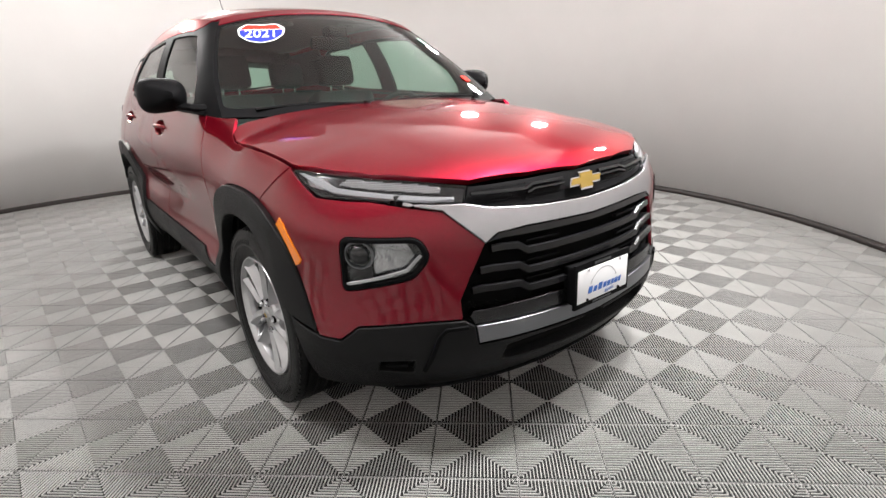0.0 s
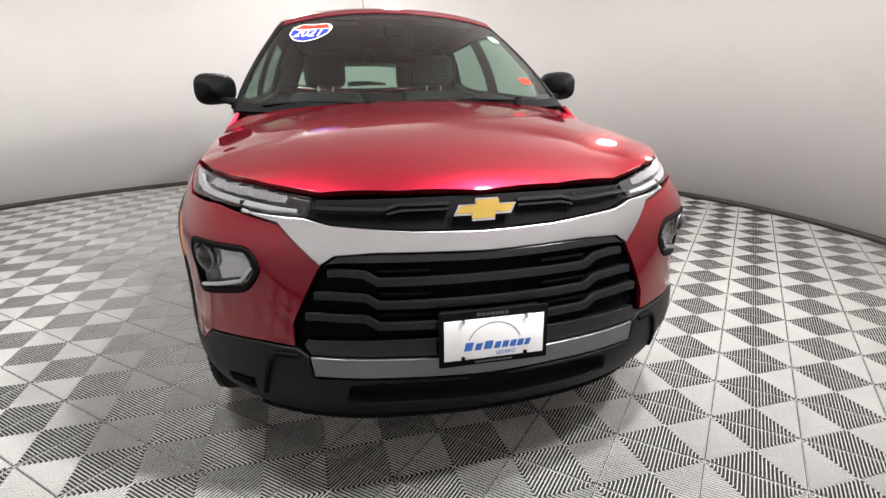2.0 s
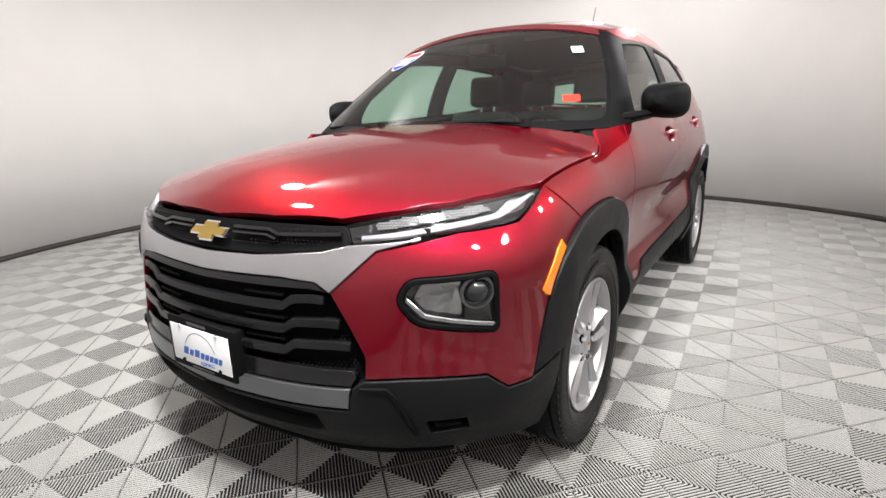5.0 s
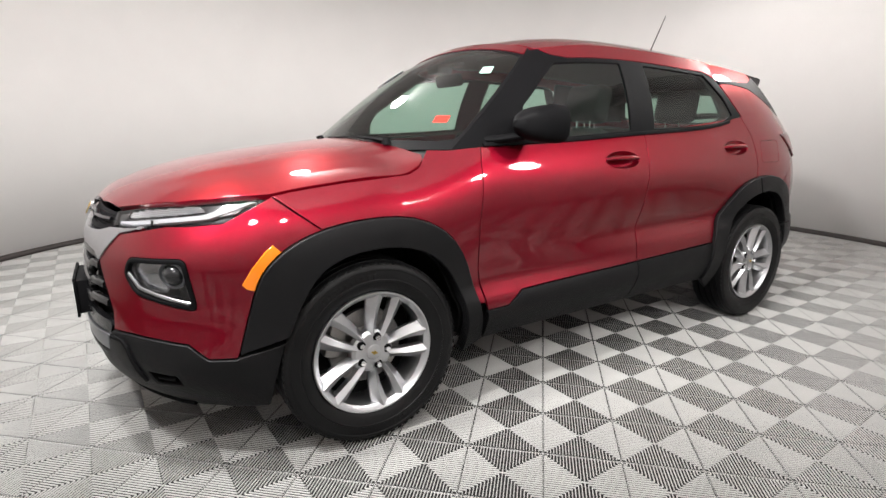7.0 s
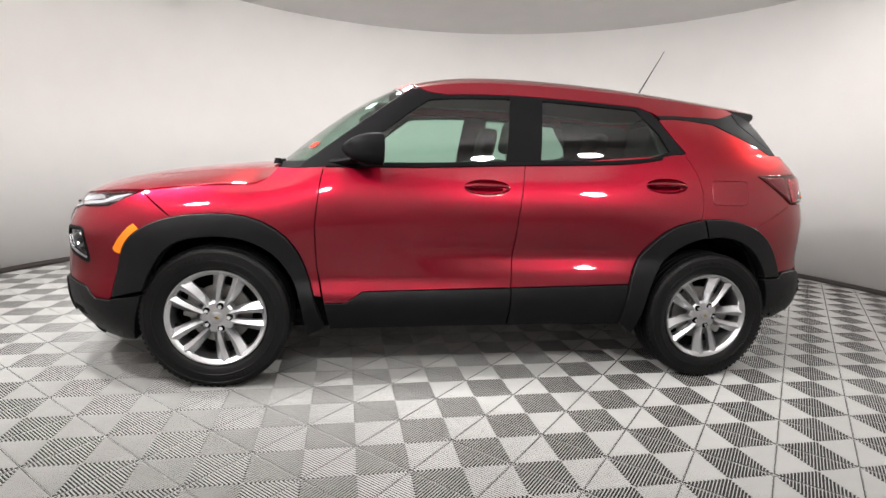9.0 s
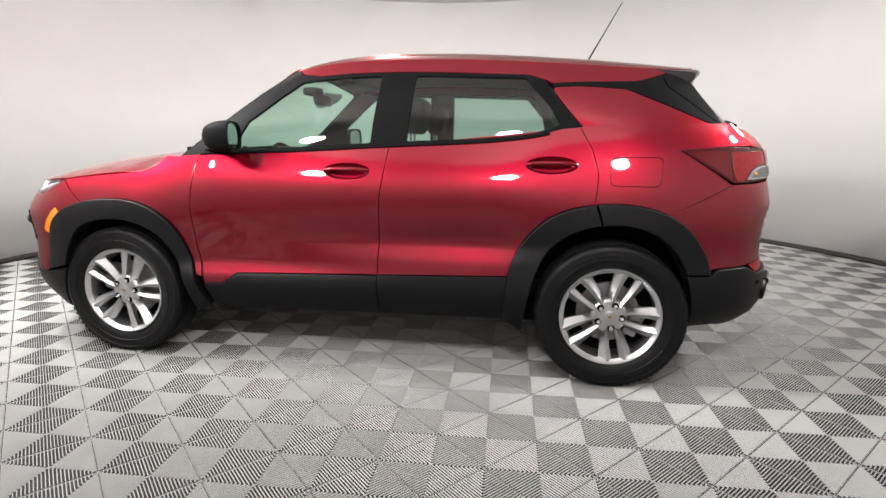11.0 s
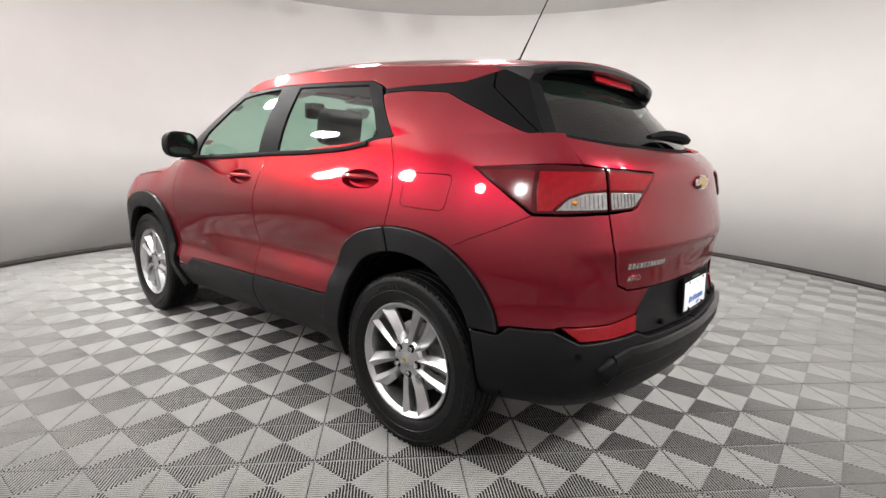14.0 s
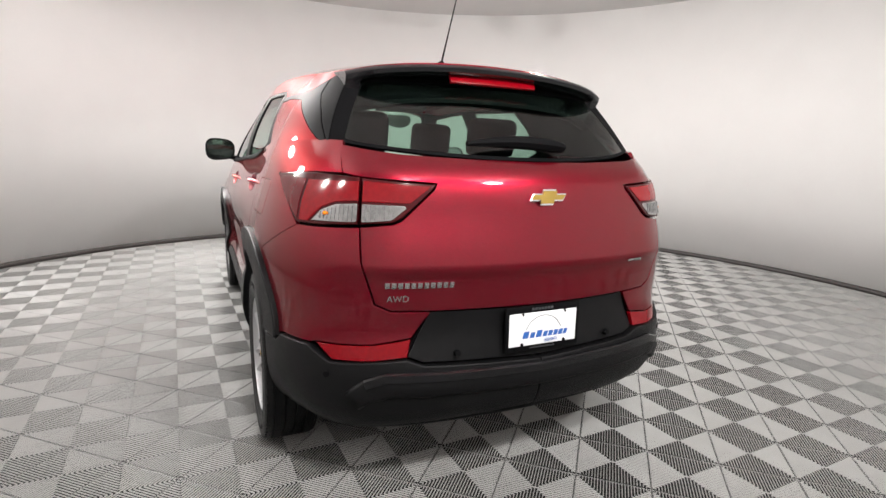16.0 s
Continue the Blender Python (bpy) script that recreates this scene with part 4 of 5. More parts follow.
# ---- wheels ----
def build_wheel(mirror):
    """A wheel at the origin whose outer face looks along +y."""
    wheel = new("wheel")
    bm = bmesh.new()
    rows = [(.240, -.085), (.262, -.100), (.30, -.108), (.330, -.104), (.346, -.09)]
    for y in (-.075, -.035, .005, .045, .08):
        if y < .07:
            rows += [(.3505, y - .012), (.3515, y + .010), (.3515, y + .022), (.343, y + .0235), (.343, y + .029), (.3505, y + .030)]
    rows += [(.3495, .082), (.346, .090), (.336, .099), (.326, .103), (.322, .1035), (.3205, .1018), (.30, .105), (.290, .1045), (.2885, .1058), (.284, .1058), (.2825, .1035), (.268, .100), (.252, .093), (.246, .088), (.240, .080)]
    rows = [(.24 + (r - .24) * 1.068, y) for r, y in rows]
    lathe(bm, rows, 72)
    for i in range(72):
        a = 2 * math.pi * (i + .5) / 72
        for y, r in ((.087, .350), (-.087, .350)):
            box(bm, (r * math.cos(a), y, r * math.sin(a)), (.006, .022, .016), 0, Matrix.Rotation(-a, 3, "Y"))
    for n, span in ((10, .6), (9, 3.6)):
        for i in range(n):
            a = span + .075 * i
            box(bm, (.306 * math.cos(a), .1050, .306 * math.sin(a)), (.017, .003, .012), .001, Matrix.Rotation(-a, 3, "Y"))
    part("tyre", bm, RUBBER, wheel, "black all-season tyre")
    bm = bmesh.new()
    lathe(bm, [(.225, -.08), (.218, -.03), (.212, .03), (.218, .066), (.229, .075), (.2345, .083), (.240, .0835), (.242, .079), (.24, .06)], 72)
    # ten spokes in five pairs, each a tapered ridge
    for i in range(5):
        for k in (-1, 1):
            middle = 2 * math.pi * i / 5 + math.pi / 2
            inner, outer = middle + k * .345, middle + k * .215
            r0, r1 = .066, .229
            rows = []
            for t in np.linspace(0, 1, 6):
                r = r0 + (r1 - r0) * t
                a = inner + (outer - inner) * t
                c, s = math.cos(a), math.sin(a)
                wide = .0140 + .0185 * t
                top = .064 + .009 * t - .02 * t * t * (1 - t)
                rows.append([bm.verts.new((r * c - w * s, y, r * s + w * c)) for w, y in ((-wide, top - .036), (-wide * .96, top - .008 - .016 * (k < 0)), (-wide * .15 * k - wide * .05, top + .005), (-wide * .15 * k + wide * .05, top + .005), (wide * .96, top - .008 - .016 * (k > 0)), (wide, top - .036))])
            for p, q in zip(rows, rows[1:]):
                for m in range(5):
                    bm.faces.new((p[m], p[m + 1], q[m + 1], q[m]))
    lathe(bm, [(.030, .067), (.045, .064), (.072, .060), (.084, .050), (.090, .03)], 40)
    bmesh.ops.translate(bm, vec=(0, .010, 0), verts=bm.verts)
    part("rim", bm, ALLOY, wheel, "silver alloy rim with ten split spokes", angle=28)
    bm = bmesh.new()
    lathe(bm, [(.001, .083), (.020, .082), (.029, .078), (.031, .07)], 32)
    part("centre_cap", bm, ALLOY, wheel)
    bm = bmesh.new()
    box(bm, (0, .0835, 0), (.026, .002, .007), .0005)
    box(bm, (0, .0835, 0), (.009, .002, .015), .0005)
    part("emblem", bm, GOLD, wheel)
    for i in range(5):
        a = 2 * math.pi * i / 5 + math.pi / 2
        bm = bmesh.new()
        bmesh.ops.create_cone(bm, cap_ends=True, segments=6, radius1=.0125, radius2=.0105, depth=.024, matrix=Matrix.Translation((.058 * math.cos(a), .074, .058 * math.sin(a))) @ Matrix.Rotation(-math.pi / 2, 4, "X"))
        part("wheel_nut", bm, CHROME, wheel)
        bm = bmesh.new()
        lathe(bm, [(.0001, .0738), (.0168, .0738), (.018, .066)], 20, at=(.058 * math.cos(a), 0, .058 * math.sin(a)))
        part("nut_recess", bm, SATIN, wheel)
    bm = bmesh.new()
    lathe(bm, [(.02, .01), (.075, .012), (.08, -.004), (.15, -.004), (.152, -.02), (.08, -.02), (.02, -.03)], 48)
    part("brake_disc", bm, IRON, wheel)
    bm = bmesh.new()
    box(bm, (.135 * mirror, -.005, .02), (.07, .06, .15), .012)
    part("brake_caliper", bm, IRON, wheel)
    bm = bmesh.new()
    lathe(bm, [(.001, -.05), (.22, -.05), (.225, -.075)], 40)
    part("backing", bm, DARK, wheel)
    return wheel


for x in (1.32, -1.32):
    for side in (1, -1):
        wheel = build_wheel(1 if x > 0 else -1)
        wheel.parent = car
        wheel.matrix_basis = Matrix.Translation((x, side * .775, .358)) @ Matrix.Rotation(0 if side > 0 else math.pi, 4, "Z") @ Matrix.Rotation(radians(-17 if x > 0 else -25), 4, "Y")
        # the dark lining of the arch
        arch = bmesh.new()
        rings = []
        for y in (.82, .45):
            rings.append([arch.verts.new((x + .44 * math.cos(a), side * y, .345 + .45 * math.sin(a))) for a in np.linspace(.0, math.pi, 24)])
        for i in range(23):
            arch.faces.new((rings[0][i], rings[0][i + 1], rings[1][i + 1], rings[1][i]))
        arch.faces.new(rings[1])
        part("arch_liner", arch, DARK, car)


# ---- under the skin: a dark shell behind the panels, the floor pan ----
for side in (1, -1):
    holes = [sx(*along(ARCH_F_IN, 0, 10, 20), (1.71, .23), (.89, .23)), sx(*along(ARCH_R_IN, 0, 9, 20), (-1.68, .26), (-.90, .24))]
    holes = [[(u, max(z, .305)) for u, z in h] for h in holes]
    patch("inner_shell", [(.0, .27), (.0, .86), (.5, .86), (1.0, .90), *sx((1.6, .93), (1.1, .96), (.9, 1.07), (0, 1.12), (-.9, 1.17), (-1.3, 1.22), (-1.7, 1.23)), (5.0, 1.20), (TAIL, 1.19), (TAIL, .40), (4.8, .36), *sx((-1.5, .30), (0, .295), (1.5, .30)), (.8, .27)], lifted(body, -.045), DARK, car, side=side, holes=holes, step=.08, gap=0)
pan = bmesh.new()
box(pan, (0, 0, .31), (3.3, 1.40, .10), .02)
part("floor_pan", pan, DARK, car)
cowl = bmesh.new()
box(cowl, (1.03, 0, 1.045), (.22, 1.36, .05), .01)
box(cowl, (1.55, 0, .85), (.9, 1.30, .10), .02)
part("cowl", cowl, SATIN, car)


def nearest(f, place, a, b, n=40):
    """The place on a surface that lies nearest to a point."""
    ga, gb = [g.ravel() for g in np.meshgrid(np.linspace(*a, n), np.linspace(*b, n))]
    k = np.argmin(np.linalg.norm(f(ga, gb) - np.array(place), axis=1))
    return float(ga[k]), float(gb[k])


def frame_at(f, a, b, lift=0.0, side=1):
    """A pose on a surface: z out of it, x level."""
    p, n = f(a, b)[0] * (1, side, 1), normals_of(f, np.array([a]), np.array([b]))[0] * (1, side, 1)
    n = Vector(n)
    x = Vector((0, 0, 1)).cross(n).normalized()
    m = Matrix((x, n.cross(x), n)).transposed().to_4x4()
    return Matrix.Translation(Vector(p) + n * lift) @ m


def plate_in(bm, points, thick, at=(0, 0, 0)):
    """A flat piece cut to an outline."""
    face = bm.faces.new([bm.verts.new((x + at[0], y + at[1], at[2])) for x, y in points])
    up = bmesh.ops.extrude_face_region(bm, geom=[face])["geom"]
    bmesh.ops.translate(bm, vec=(0, 0, thick), verts=[v for v in up if isinstance(v, bmesh.types.BMVert)])


def placed(ob, m):
    ob.matrix_basis = m
    return ob


# ---- emblems, plates, letters ----
def bowtie(w, h, k=0.0):
    """The cross-shaped emblem: a slanted bar with a block through its middle."""
    a, b = w / 2 - k, h / 2 - k
    c = h * .24 - k * .8
    return [(-a, -c), (-w * .20 - k * .3, -c), (-w * .22 - k * .3, -b), (w * .13 + k * -.2, -b), (w * .15, -c), (a - .1 * w, -c), (a, c), (w * .20 + k * .3, c), (w * .22 + k * .3, b), (-w * .13 + k * .2, b), (-w * .15, c), (-a + .1 * w, c)]


for f, where, w, h in ((body, (0.0, .868), .178, .062), (body, (TAIL, 1.105), .152, .054)):
    m = frame_at(f, *where, .004)
    bm = bmesh.new()
    plate_in(bm, bowtie(w, h), .010)
    bmesh.ops.bevel(bm, geom=[e for e in bm.edges if all(v.co.z > .005 for v in e.verts)], offset=.0025, segments=2, affect="EDGES")
    emblem = placed(part("emblem", bm, CHROME, car, "cross-shaped emblem with a bright rim"), m)
    bm = bmesh.new()
    plate_in(bm, bowtie(w, h, .006), .004, (0, 0, .009))
    part("gold_face", bm, GOLD, emblem)


def licence_plate(m, holder):
    """A dealer plate: white, in a black frame, its print as plain bars."""
    bm = bmesh.new()
    box(bm, (0, 0, 0), (.306, .158, .010), .003)
    plate = placed(part("dealer_plate", bm, SATIN, car, "white dealer plate with blue print in a black frame"), m)
    if holder:
        bm = bmesh.new()
        box(bm, (0, 0, -.026), (.285, .135, .05), .006)
        part("plate_holder", bm, SATIN, plate)
    bm = bmesh.new()
    box(bm, (0, -.002, .005), (.280, .116, .004), .001)
    part("plate_face", bm, WHITE, plate)
    bm = bmesh.new()
    rows = []
    for t in np.linspace(.35, math.pi - .35, 15):
        rows.append([bm.verts.new((r * math.cos(t), -.028 + r * .93 * math.sin(t), .0078)) for r in (.078, .0755)])
    for p, q in zip(rows, rows[1:]):
        bm.faces.new((p[0], p[1], q[1], q[0]))
    part("arc", bm, GREY, plate)
    for x, w in ((-.075, .026), (-.048, .021), (-.020, .026), (.006, .020), (.028, .020), (.050, .020), (.071, .020), (.091, .017)):
        bm = bmesh.new()
        slant = .006
        tall = .024 if x in (-.075, -.020) else .019
        plate_in(bm, [(x - w * .43, -.034), (x + w * .43, -.034), (x + w * .43 + slant, -.034 + tall), (x - w * .43 + slant, -.034 + tall)], .0006, (0, 0, .0072))
        part("print", bm, BLUE, plate)
    for x0, y, n in ((-.045, .068, 7), (-.05, -.070, 14)):
        for i in range(n):
            bm = bmesh.new()
            box(bm, (x0 + i * (.013 if n == 7 else .0075), y, .0055), (.010 if n == 7 else .0055, .009 if n == 7 else .005, .001))
            part("frame_print", bm, GREY, plate)
    for x in (-.088, .088):
        for y in (-.055, .052):
            bm = bmesh.new()
            bmesh.ops.create_cone(bm, cap_ends=True, segments=12, radius1=.006, radius2=.005, depth=.004, matrix=Matrix.Translation((x, y, .009)))
            part("screw", bm, SATIN if y < 0 else CHROME, plate)
    return plate


plate_front = licence_plate(Matrix.Translation((2.262, .004, .540)) @ Matrix.Rotation(radians(90), 4, "Y") @ Matrix.Rotation(radians(90), 4, "Z"), True)
plate_rear = licence_plate(Matrix.Translation((-2.153, -.005, .656)) @ Matrix.Rotation(radians(180), 4, "Z") @ Matrix.Rotation(radians(88), 4, "Y") @ Matrix.Rotation(radians(90), 4, "Z"), True)


def lettering(text, size, m, mat, parent, name, thick=.002):
    """Words in the built-in font, as a mesh."""
    font = bpy.data.curves.new(name, "FONT")
    font.body, font.size, font.extrude, font.align_x, font.align_y = text, size, thick, "CENTER", "CENTER"
    font.resolution_u = 4
    ob = new(name, font)
    me = bpy.data.meshes.new_from_object(ob)
    bpy.data.objects.remove(ob)
    me.materials.clear()
    me.materials.append(mat)
    made = new(name, me)
    made.parent = parent
    made.matrix_basis = m
    return made


for plate in (plate_front, plate_rear):
    lettering("REIMAGINED", .0155, Matrix.Translation((.048, -.047, .0078)) @ Matrix.Shear("XY", 4, (.2, 0)), BLUE, plate, "plate_word", .0004)
for i in range(11):
    bm = bmesh.new()
    box(bm, (0, 0, 0), (.0155, .020, .004), .001)
    placed(part("model_badge", bm, CHROME, car), frame_at(body, 5.048 + .0208 * i, .829, .003))
lettering("AWD", .029, frame_at(body, 5.082, .784, .003), CHROME, car, "drive_badge")
for i in range(6):
    bm = bmesh.new()
    box(bm, (0, 0, 0), (.011, .011, .001))
    placed(part("dealer_badge", bm, CHROME, car), frame_at(body, 2 * TAIL - 5.20 + .0135 * i, .868, .002))

# stickers inside the windscreen
a, b = nearest(screen, (.567, -.435, 1.456), (-.68, 0), (.1, .58))
m = frame_at(screen, a, b, .003) 
SHIELD = [(-.112, .030), (-.07, .058), (0, .052), (.07, .058), (.112, .030), (.105, -.015), (.06, -.05), (0, -.064), (-.06, -.05), (-.105, -.015)]
bm = bmesh.new()
plate_in(bm, rounded([(x, y * 1.6) for x, y in SHIELD], .02).tolist(), .0008)
sticker = placed(part("year_sticker", bm, WHITE, car, "white-edged shield sticker with the year 2021"), m)
bm = bmesh.new()
plate_in(bm, rounded([(x * .93, min(y * 1.5, .030)) for x, y in SHIELD if y < .05], .012).tolist(), .0006, (0, 0, .0006))
part("blue_field", bm, STICKER_BLUE, sticker)
bm = bmesh.new()
plate_in(bm, [(-.100, .035), (.100, .035), (.068, .084), (0, .075), (-.068, .084)], .0006, (0, 0, .0006))
part("red_field", bm, STICKER_RED, sticker)
lettering("2021", .078, Matrix.Translation((0, -.012, .0018)) @ Matrix.Diagonal((1, 1.45, 1, 1)), WHITE, sticker, "year", .0006)
for place, w, h, mat in (((.568, .525, 1.441), .055, .06, PALE), ((.869, .607, 1.228), .07, .045, STICKER_RED)):
    a, b = nearest(screen, place, (0, .69), (.05, .58))
    bm = bmesh.new()
    box(bm, (0, 0, 0), (w, h, .001))
    placed(part("window_sticker", bm, mat, car), frame_at(screen, a, b, .003))

# ---- mirrors, handles, wipers, aerial, spoiler ----
for side in (1, -1):
    # rings from the blunt nose back to the rim round the glass
    bm = bmesh.new()
    rings = []

    def mirror_ring(x, a, b, shift=0.0):
        """A rounded four-sided ring, lower on its inner side."""
        ring = []
        for k in range(28):
            t = 2 * math.pi * k / 28
            c, q = math.cos(t), math.sin(t)
            py, pz = math.copysign(abs(c) ** .62, c), math.copysign(abs(q) ** .72, q)
            ring.append(bm.verts.new((x - .018 * py, side * (.922 + shift + a * py), 1.207 + b * pz * (1 + .10 * py))))
        return ring

    for t in (.02, .10, .22, .38, .56, .75, .92, 1.0):
        grow = (1 - (1 - t) ** 2.4) ** .5
        rings.append(mirror_ring(.703 - .168 * t, .098 * grow, .076 * grow, .012 * (1 - t)))
    rings += [mirror_ring(.532, .094, .072), mirror_ring(.533, .088, .066), mirror_ring(.546, .087, .065)]
    for p, q in zip(rings, rings[1:]):
        for k in range(28):
            bm.faces.new((p[k], p[(k + 1) % 28], q[(k + 1) % 28], q[k]))
    bm.faces.new(rings[0])
    bm.faces.new(rings[-1])
    mirror = part("side_mirror", bm, SATIN, car, "black door mirror", angle=40)
    bm = bmesh.new()
    sweep(bm, [(.765, side * .765, 1.140), (.72, side * .81, 1.143), (.67, side * .855, 1.153), (.64, side * .89, 1.158)], [.040, .032, .028, .026], 12, .6)
    part("mirror_arm", bm, SATIN, mirror)
    bm = bmesh.new()
    face = mirror_ring(.5415, .0865, .0645)
    bm.faces.new(face)
    back = bmesh.ops.extrude_face_region(bm, geom=list(bm.faces))["geom"]
    bmesh.ops.translate(bm, vec=(.004, 0, 0), verts=[v for v in back if isinstance(v, bmesh.types.BMVert)])
    part("mirror_glass", bm, MIRROR, mirror, "mirror glass")
    for owner, x, z in (("front_door", -.015, 1.041), ("rear_door", -1.015, 1.079)):
        parent = [o for o in car.children if o.name.startswith(owner)][0 if side > 0 else 1]
        u0 = float(at_x(x))
        bm = bmesh.new()
        loop = [(.119 * math.cos(t), .039 * math.sin(t)) for t in np.linspace(0, 2 * math.pi, 28, endpoint=False)]
        centre = bm.verts.new(lifted(body, -.028)(u0, z)[0] * (1, side, 1))
        outer = [bm.verts.new(lifted(body, -.001)(u0 + p, z + q)[0] * (1, side, 1)) for p, q in loop]
        inner = [bm.verts.new(lifted(body, -.024)(u0 + p * .78, z + q * .72)[0] * (1, side, 1)) for p, q in loop]
        for i in range(28):
            j = (i + 1) % 28
            bm.faces.new((outer[i], outer[j], inner[j], inner[i]))
            bm.faces.new((inner[i], inner[j], centre))
        part("handle_cup", bm, RED, parent, "red recess behind the handle")
        bm = bmesh.new()
        ts = np.linspace(-1, 1, 13)
        path = [lifted(body, .014 - .022 * t ** 4)(u0 + .112 * t, z + .006)[0] * (1, side, 1) for t in ts]
        sweep(bm, path, [.012 + .006 * (1 - t * t) for t in ts], 12, .62)
        part("handle", bm, RED, parent, "red pull handle")

for y0, y1, x0, x1, z0 in ((.50, -.10, 1.075, 1.115, 1.122), (-.20, -.66, 1.125, .985, 1.118)):
    bm = bmesh.new()
    pts = [(x0 + (x1 - x0) * t - .02 * math.sin(math.pi * t), y0 + (y1 - y0) * t, z0 + .014 + .010 * math.sin(math.pi * t)) for t in np.linspace(0, 1, 8)]
    sweep(bm, pts, .009, 6, .8)
    wiper = part("wiper", bm, SATIN, car, "black windscreen wiper")
    bm = bmesh.new()
    bmesh.ops.create_cone(bm, cap_ends=True, segments=16, radius1=.022, radius2=.016, depth=.03, matrix=Matrix.Translation(pts[0]))
    part("pivot_cap", bm, SATIN, wiper)

base_z = float(roof(-1.26, 0)[0, 2])
bm = bmesh.new()
rings = []
for t in np.linspace(0, 1, 6):
    k = 1 - t ** 1.6
    rings.append([bm.verts.new((-1.178 - .05 * t + (.075 * k + .010) * math.cos(a), (.030 * k + .008) * math.sin(a), base_z - .008 + .045 * t)) for a in [2 * math.pi * i / 16 for i in range(16)]])
for p, q in zip(rings, rings[1:]):
    for k in range(16):
        bm.faces.new((p[k], p[(k + 1) % 16], q[(k + 1) % 16], q[k]))
bm.faces.new(rings[-1])
aerial = part("aerial", bm, SATIN, car, "black roof aerial with a thin raked rod")
bm = bmesh.new()
sweep(bm, [(-1.231, 0, base_z + .03), (-1.300, 0, base_z + .155), (-1.405, 0, base_z + .345)], [.0048, .0036, .0022], 8)
part("rod", bm, SATIN, aerial)

# spoiler: the roof's red tail above, black below
bm = bmesh.new()
rings = []
for y in np.linspace(-.575, .575, 47):
    r = abs(y) / .575
    tip = -1.768 + .085 * r ** 4
    start = -1.50 + .03 * r
    top = [float(roof(x, y * .97)[0, 2]) - .006 for x in (start, tip + .05, tip)]
    # the hollow below the trailing edge closes towards the two end plates
    e = min(max((r - .84) / .08, 0), 1)
    e = e * e * (3 - 2 * e)
    droop = .018 * r ** 6
    hollow = [((tip + .022) * (1 - e) + (tip + .006) * e, -.030), ((tip + .105) * (1 - e) + (tip + .016) * e, -.042), ((tip + .118) * (1 - e) + (tip + .034) * e, -.098), ((tip + .068) * (1 - e) + (tip + .045) * e, -.112 - droop)]
    rings.append([bm.verts.new(p) for p in ((start, y, top[0] - .004), (tip + .05, y, top[1]), (tip + .012, y, top[2] + .001), (tip, y, top[2] - .010), (tip + .004, y, top[2] - .024), *[(x, y, top[2] + z) for x, z in hollow], (tip + .070, y, top[2] - .130 - droop), (tip + .11, y, top[2] - .140 - droop * .6), (start - .02, y, top[0] - .13), (start, y, top[0] - .05))])
for p, q in zip(rings, rings[1:]):
    for k in range(13):
        bm.faces.new((p[k], p[(k + 1) % 13], q[(k + 1) % 13], q[k]))
bm.faces.new(rings[0])
bm.faces.new(rings[-1])
spoiler = part("spoiler", bm, GLOSS, car, "gloss black roof spoiler over the rear window", angle=45)
bm = bmesh.new()
box(bm, (-1.731, 0, float(roof(-1.765, 0)[0, 2]) - .056), (.014, .38, .034), .004, Matrix.Rotation(radians(28), 3, "Y"))
part("brake_lamp", bm, TAILRED, spoiler, "high red brake lamp")
bm = bmesh.new()
m = frame_at(back_screen, -.05, .045, .02)
sweep(bm, [m @ Vector((x, .012 * math.cos(x * 6), .006 + .012 * math.cos(x * 7))) for x in np.linspace(-.19, .19, 9)], [.012, .018, .024, .029, .032, .034, .035, .034, .028], 8, .7)
part("rear_wiper", bm, SATIN, car, "black rear wiper")


# ---- inside the cabin ----
def seat(x, y, wide, lean, headrests):
    ob = new("seat")
    ob.parent = car
    for name, at, size, turn in (("seat_cushion", (x, y, .66), (.52, wide, .20), -6), ("backrest", (x - .345, y, .90), (.18, wide - .04, .58), lean)):
        bm = bmesh.new()
        box(bm, (0, 0, 0), size, .055, None, 4)
        placed(part(name, bm, CLOTH, ob), Matrix.Translation(at) @ Matrix.Rotation(radians(turn), 4, "Y"))
    for hy in headrests:
        bm = bmesh.new()
        box(bm, (0, 0, 0), (.11, .27, .20), .05, None, 4)
        placed(part("headrest", bm, CLOTH, ob), Matrix.Translation((x - .49, y + hy, 1.325)) @ Matrix.Rotation(radians(-10), 4, "Y"))
        for k in (-.05, .05):
            bm = bmesh.new()
            bmesh.ops.create_cone(bm, cap_ends=True, segments=8, radius1=.006, radius2=.006, depth=.10, matrix=Matrix.Translation((x - .465, y + hy + k, 1.23)))
            part("headrest_post", bm, CHROME, ob)
    return tagged(ob, "black cloth car seat with a headrest")


seat(.22, .37, .50, -18, (0,))
seat(.22, -.37, .50, -18, (0,))
seat(-.62, 0, 1.24, -20, (-.36, .36))
bm = bmesh.new()
box(bm, (.86, 0, .99), (.42, 1.42, .17), .05, Matrix.Rotation(radians(-6), 3, "Y"), 4)
box(bm, (.74, .37, 1.055), (.22, .36, .08), .03, None, 3)
box(bm, (.45, 0, .70), (.9, .22, .20), .04, None, 3)
part("dashboard", bm, TRIM, car, "dark grey dashboard and console")
bm = bmesh.new()
ring = [(.175 * math.cos(t), .175 * math.sin(t)) for t in np.linspace(0, 2 * math.pi, 41)]
m = Matrix.Translation((.50, .37, 1.005)) @ Matrix.Rotation(radians(-65), 4, "Y")
sweep(bm, [m @ Vector((p, q, 0)) for p, q in ring], .015, 8)
for p, q in ((.16, 0), (-.09, .14), (-.09, -.14)):
    sweep(bm, [m @ Vector((0, 0, .01)), m @ Vector((p, q, 0))], .014, 6)
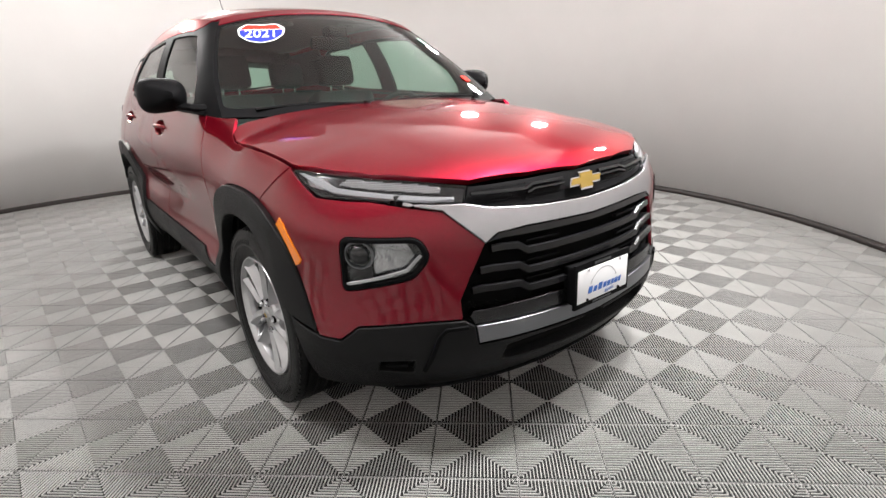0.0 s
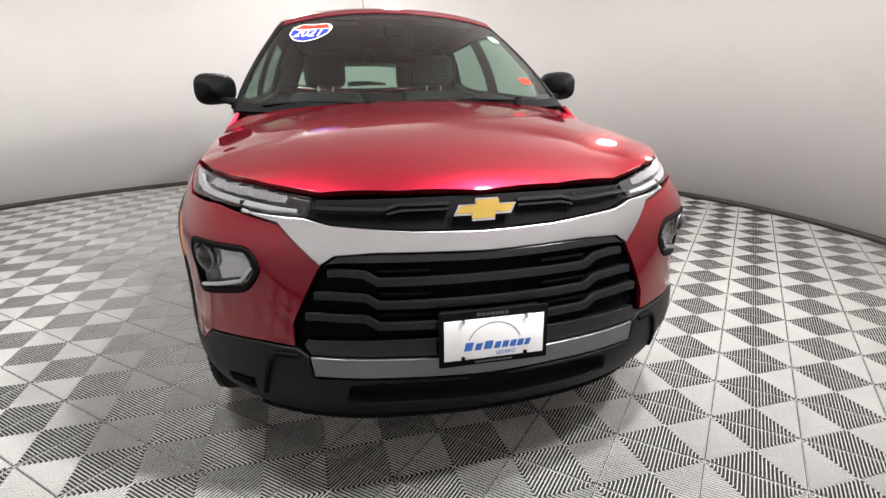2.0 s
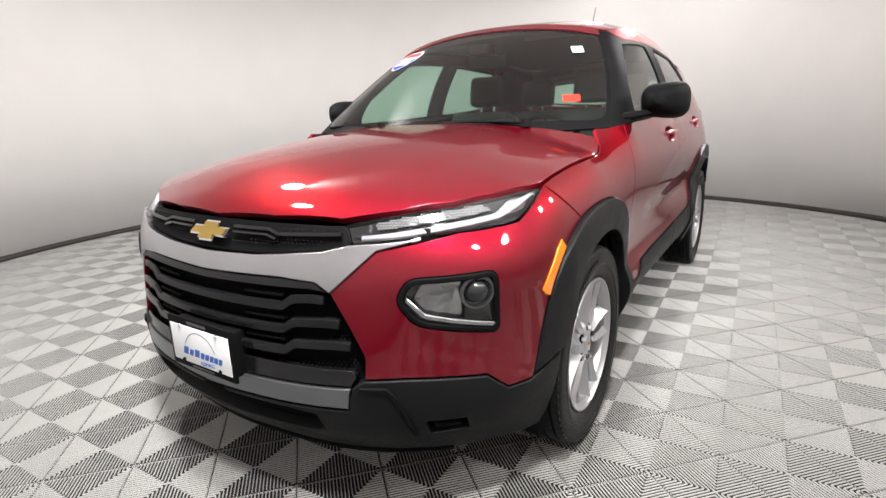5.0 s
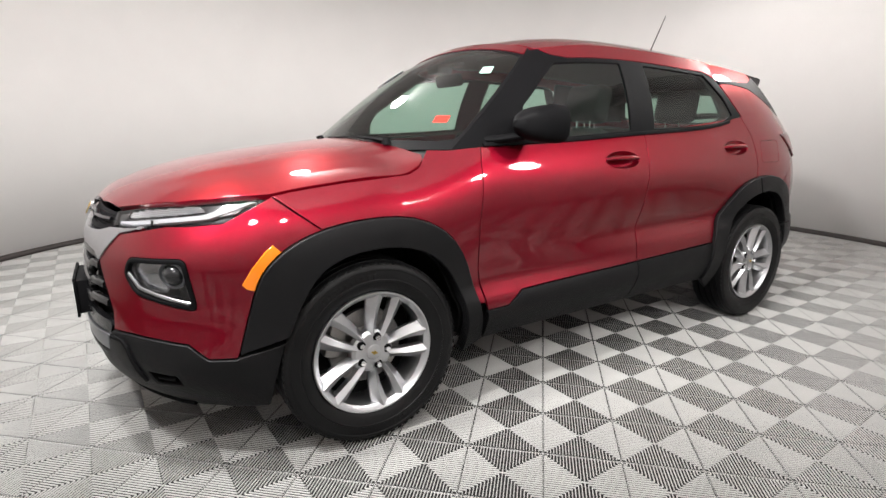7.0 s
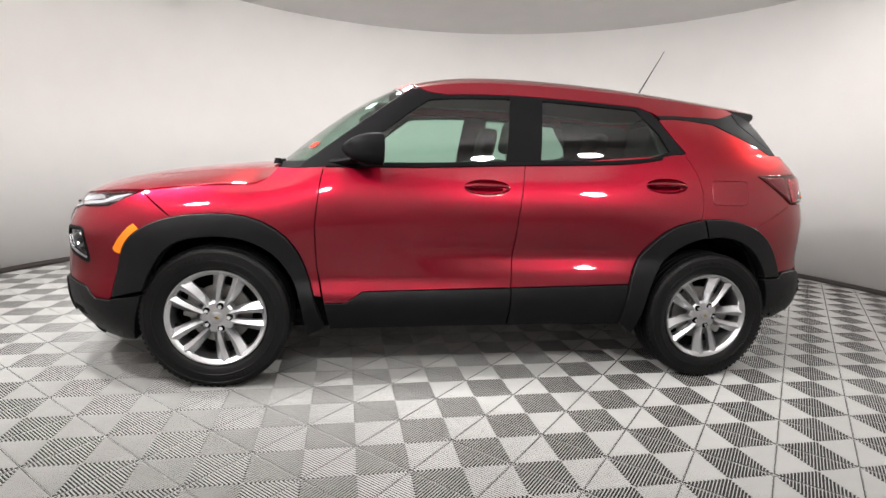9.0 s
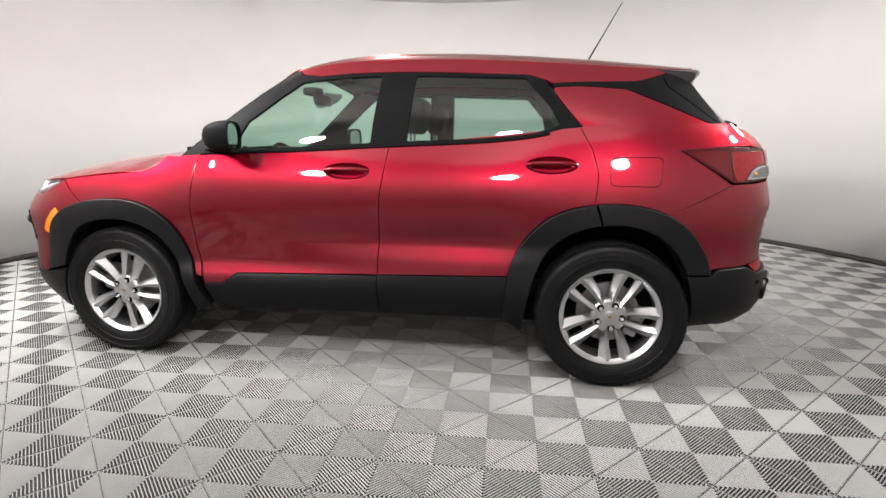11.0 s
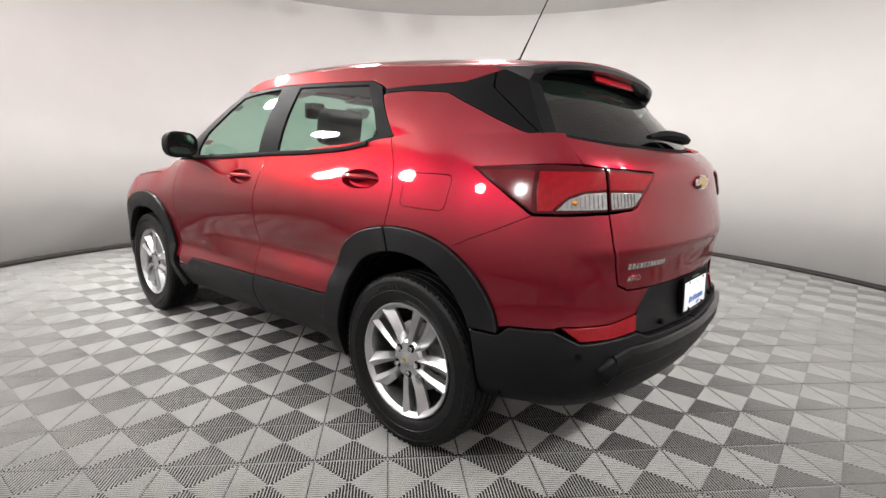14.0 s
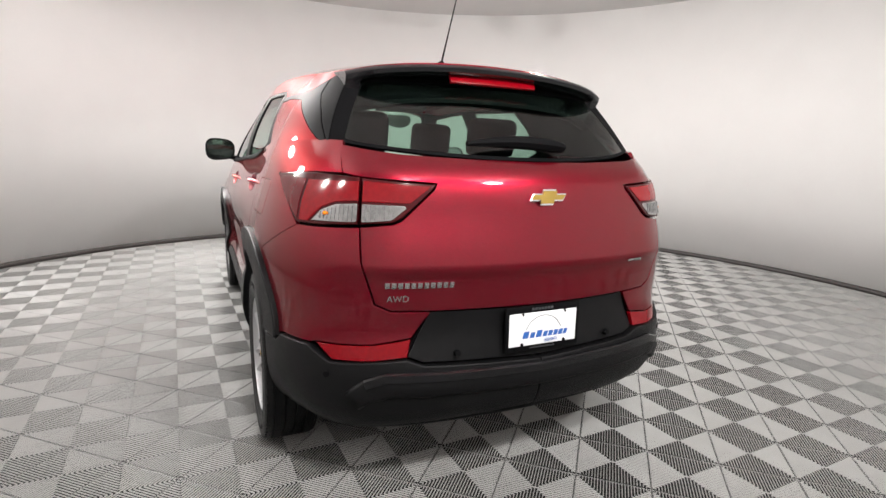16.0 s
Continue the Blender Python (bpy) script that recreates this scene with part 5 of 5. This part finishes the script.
bmesh.ops.create_uvsphere(bm, u_segments=14, v_segments=8, radius=.06, matrix=m @ Matrix.Diagonal((1, 1, .5, 1)))
part("steering_wheel", bm, SATIN, car, "black steering wheel")
bm = bmesh.new()
box(bm, (.50, 0, 1.50), (.10, .11, .05), .015)
box(bm, (.44, 0, 1.445), (.035, .235, .068), .015, Matrix.Rotation(radians(12), 3, "Y"))
part("inside_mirror", bm, SATIN, car, "black inside mirror and camera cover")
for y in (.36, -.36):
    bm = bmesh.new()
    box(bm, (.30, y, 1.555), (.17, .36, .018), .006, Matrix.Rotation(radians(8), 3, "Y"))
    part("sun_visor", bm, LINER, car)
liner_half = [(.30, 0), (.29, .45), (.0, .55), (-.8, .56), (-1.3, .54), (-1.5, .45), (-1.56, 0)]
patch("headliner", liner_half + [(x, -y) for x, y in liner_half[-2:0:-1]], lambda a, b: roof(a, b) - (0, 0, .035), LINER, car, step=.1)
for side in (1, -1):
    patch("cabin_trim", [(float(at_x(x)), w) for x, w in ((.8, 0), (-1.85, 0), (-1.75, .5), (-1.55, .95), (-.93, .95), (-1.0, .55), (-1.02, .12), (-.8, .03), (.6, .03))], lifted(cabin, -.05), TRIM, car, side=side, step=.08, gap=0)
bm = bmesh.new()
box(bm, (-1.35, 0, .98), (.9, 1.3, .04), .01)
box(bm, (-.3, 0, .45), (2.4, 1.45, .10), .02)
part("cabin_floor", bm, DARK, car)


# ---- floor tiles: each has ribs square to its four edges ----
TILE_SIZE, TILE_TURN, TILE_AT = .284, radians(47.4), (.257, .6565)


def tile_mesh():
    """Ribs in four triangles that meet in the tile's middle, and a thin rim."""
    half, ribs, high = TILE_SIZE / 2, 25, .005
    pitch = TILE_SIZE / ribs
    verts, faces = [], []

    def bar(p, q, wide, top=0.0):
        """A rib with a round back, open below and at its ends."""
        p, q = np.array(p), np.array(q)
        d = (q - p) / np.linalg.norm(q - p)
        s = np.array((-d[1], d[0])) * wide / 2
        k = len(verts)
        section = [(-1, -high)] + [(math.cos(t), top + .0032 * (math.sin(t) - 1)) for t in np.linspace(math.pi, 0, 6)] + [(1, -high)]
        for end in (p, q):
            verts.extend((*(end + s * g), z) for g, z in section)
        n = len(section)
        for i in range(n - 1):
            faces.append((k + i, k + n + i, k + n + i + 1, k + i + 1))

    for quarter in range(4):
        c, s = math.cos(quarter * math.pi / 2), math.sin(quarter * math.pi / 2)
        for i in range(ribs):
            a = -half + (i + .5) * pitch
            low, end = abs(a) + .001, half - .004
            if end - low < .004:
                continue
            bar((c * a - s * low, s * a + c * low), (c * a - s * end, s * a + c * end), pitch * .29)
        bar((c * -half - s * (half - .0025), s * -half + c * (half - .0025)), (c * half - s * (half - .0025), s * half + c * (half - .0025)), .0022, -.0042)
    return verts, faces


tile_verts, tile_faces = tile_mesh()
tile_data = bpy.data.meshes.new("floor_tile")
tile_data.from_pydata(tile_verts, [], tile_faces)
tile_data.materials.append(TILE)
tile_data.polygons.foreach_set("use_smooth", [True] * len(tile_data.polygons))
cos_t, sin_t = math.cos(TILE_TURN), math.sin(TILE_TURN)
places = []
for i in range(-24, 25):
    for j in range(-24, 25):
        x = TILE_AT[0] + TILE_SIZE * ((i + .5) * cos_t - (j + .5) * sin_t)
        y = TILE_AT[1] + TILE_SIZE * ((i + .5) * sin_t + (j + .5) * cos_t)
        if math.hypot(x - ROOM[0], y - ROOM[1]) < RADIUS + .16:
            places.append((max(abs(x) - 2.1, abs(y) - .9, 0) + .001 * abs(x) - (.25 if y > -.4 or abs(x) > 1.8 else 0), x, y))
places.sort()
for _, x, y in places[:300]:
    tile = new("floor_tile", tile_data)
    tile.parent = floor
    tile.location, tile.rotation_euler = (x, y, 0), (0, 0, TILE_TURN)
rest_verts, rest_faces = [], []
tv = np.array(tile_verts)
tv = np.c_[tv[:, 0] * cos_t - tv[:, 1] * sin_t, tv[:, 0] * sin_t + tv[:, 1] * cos_t, tv[:, 2]]
for k, (_, x, y) in enumerate(places[300:]):
    rest_verts.append(tv + (x, y, 0))
    rest_faces.append(np.array(tile_faces) + k * len(tv))
mesh_of("outer_floor_tiles", np.concatenate(rest_verts).tolist(), np.concatenate(rest_faces).tolist(), TILE, floor, smooth=True)["kind"] = "stuff"
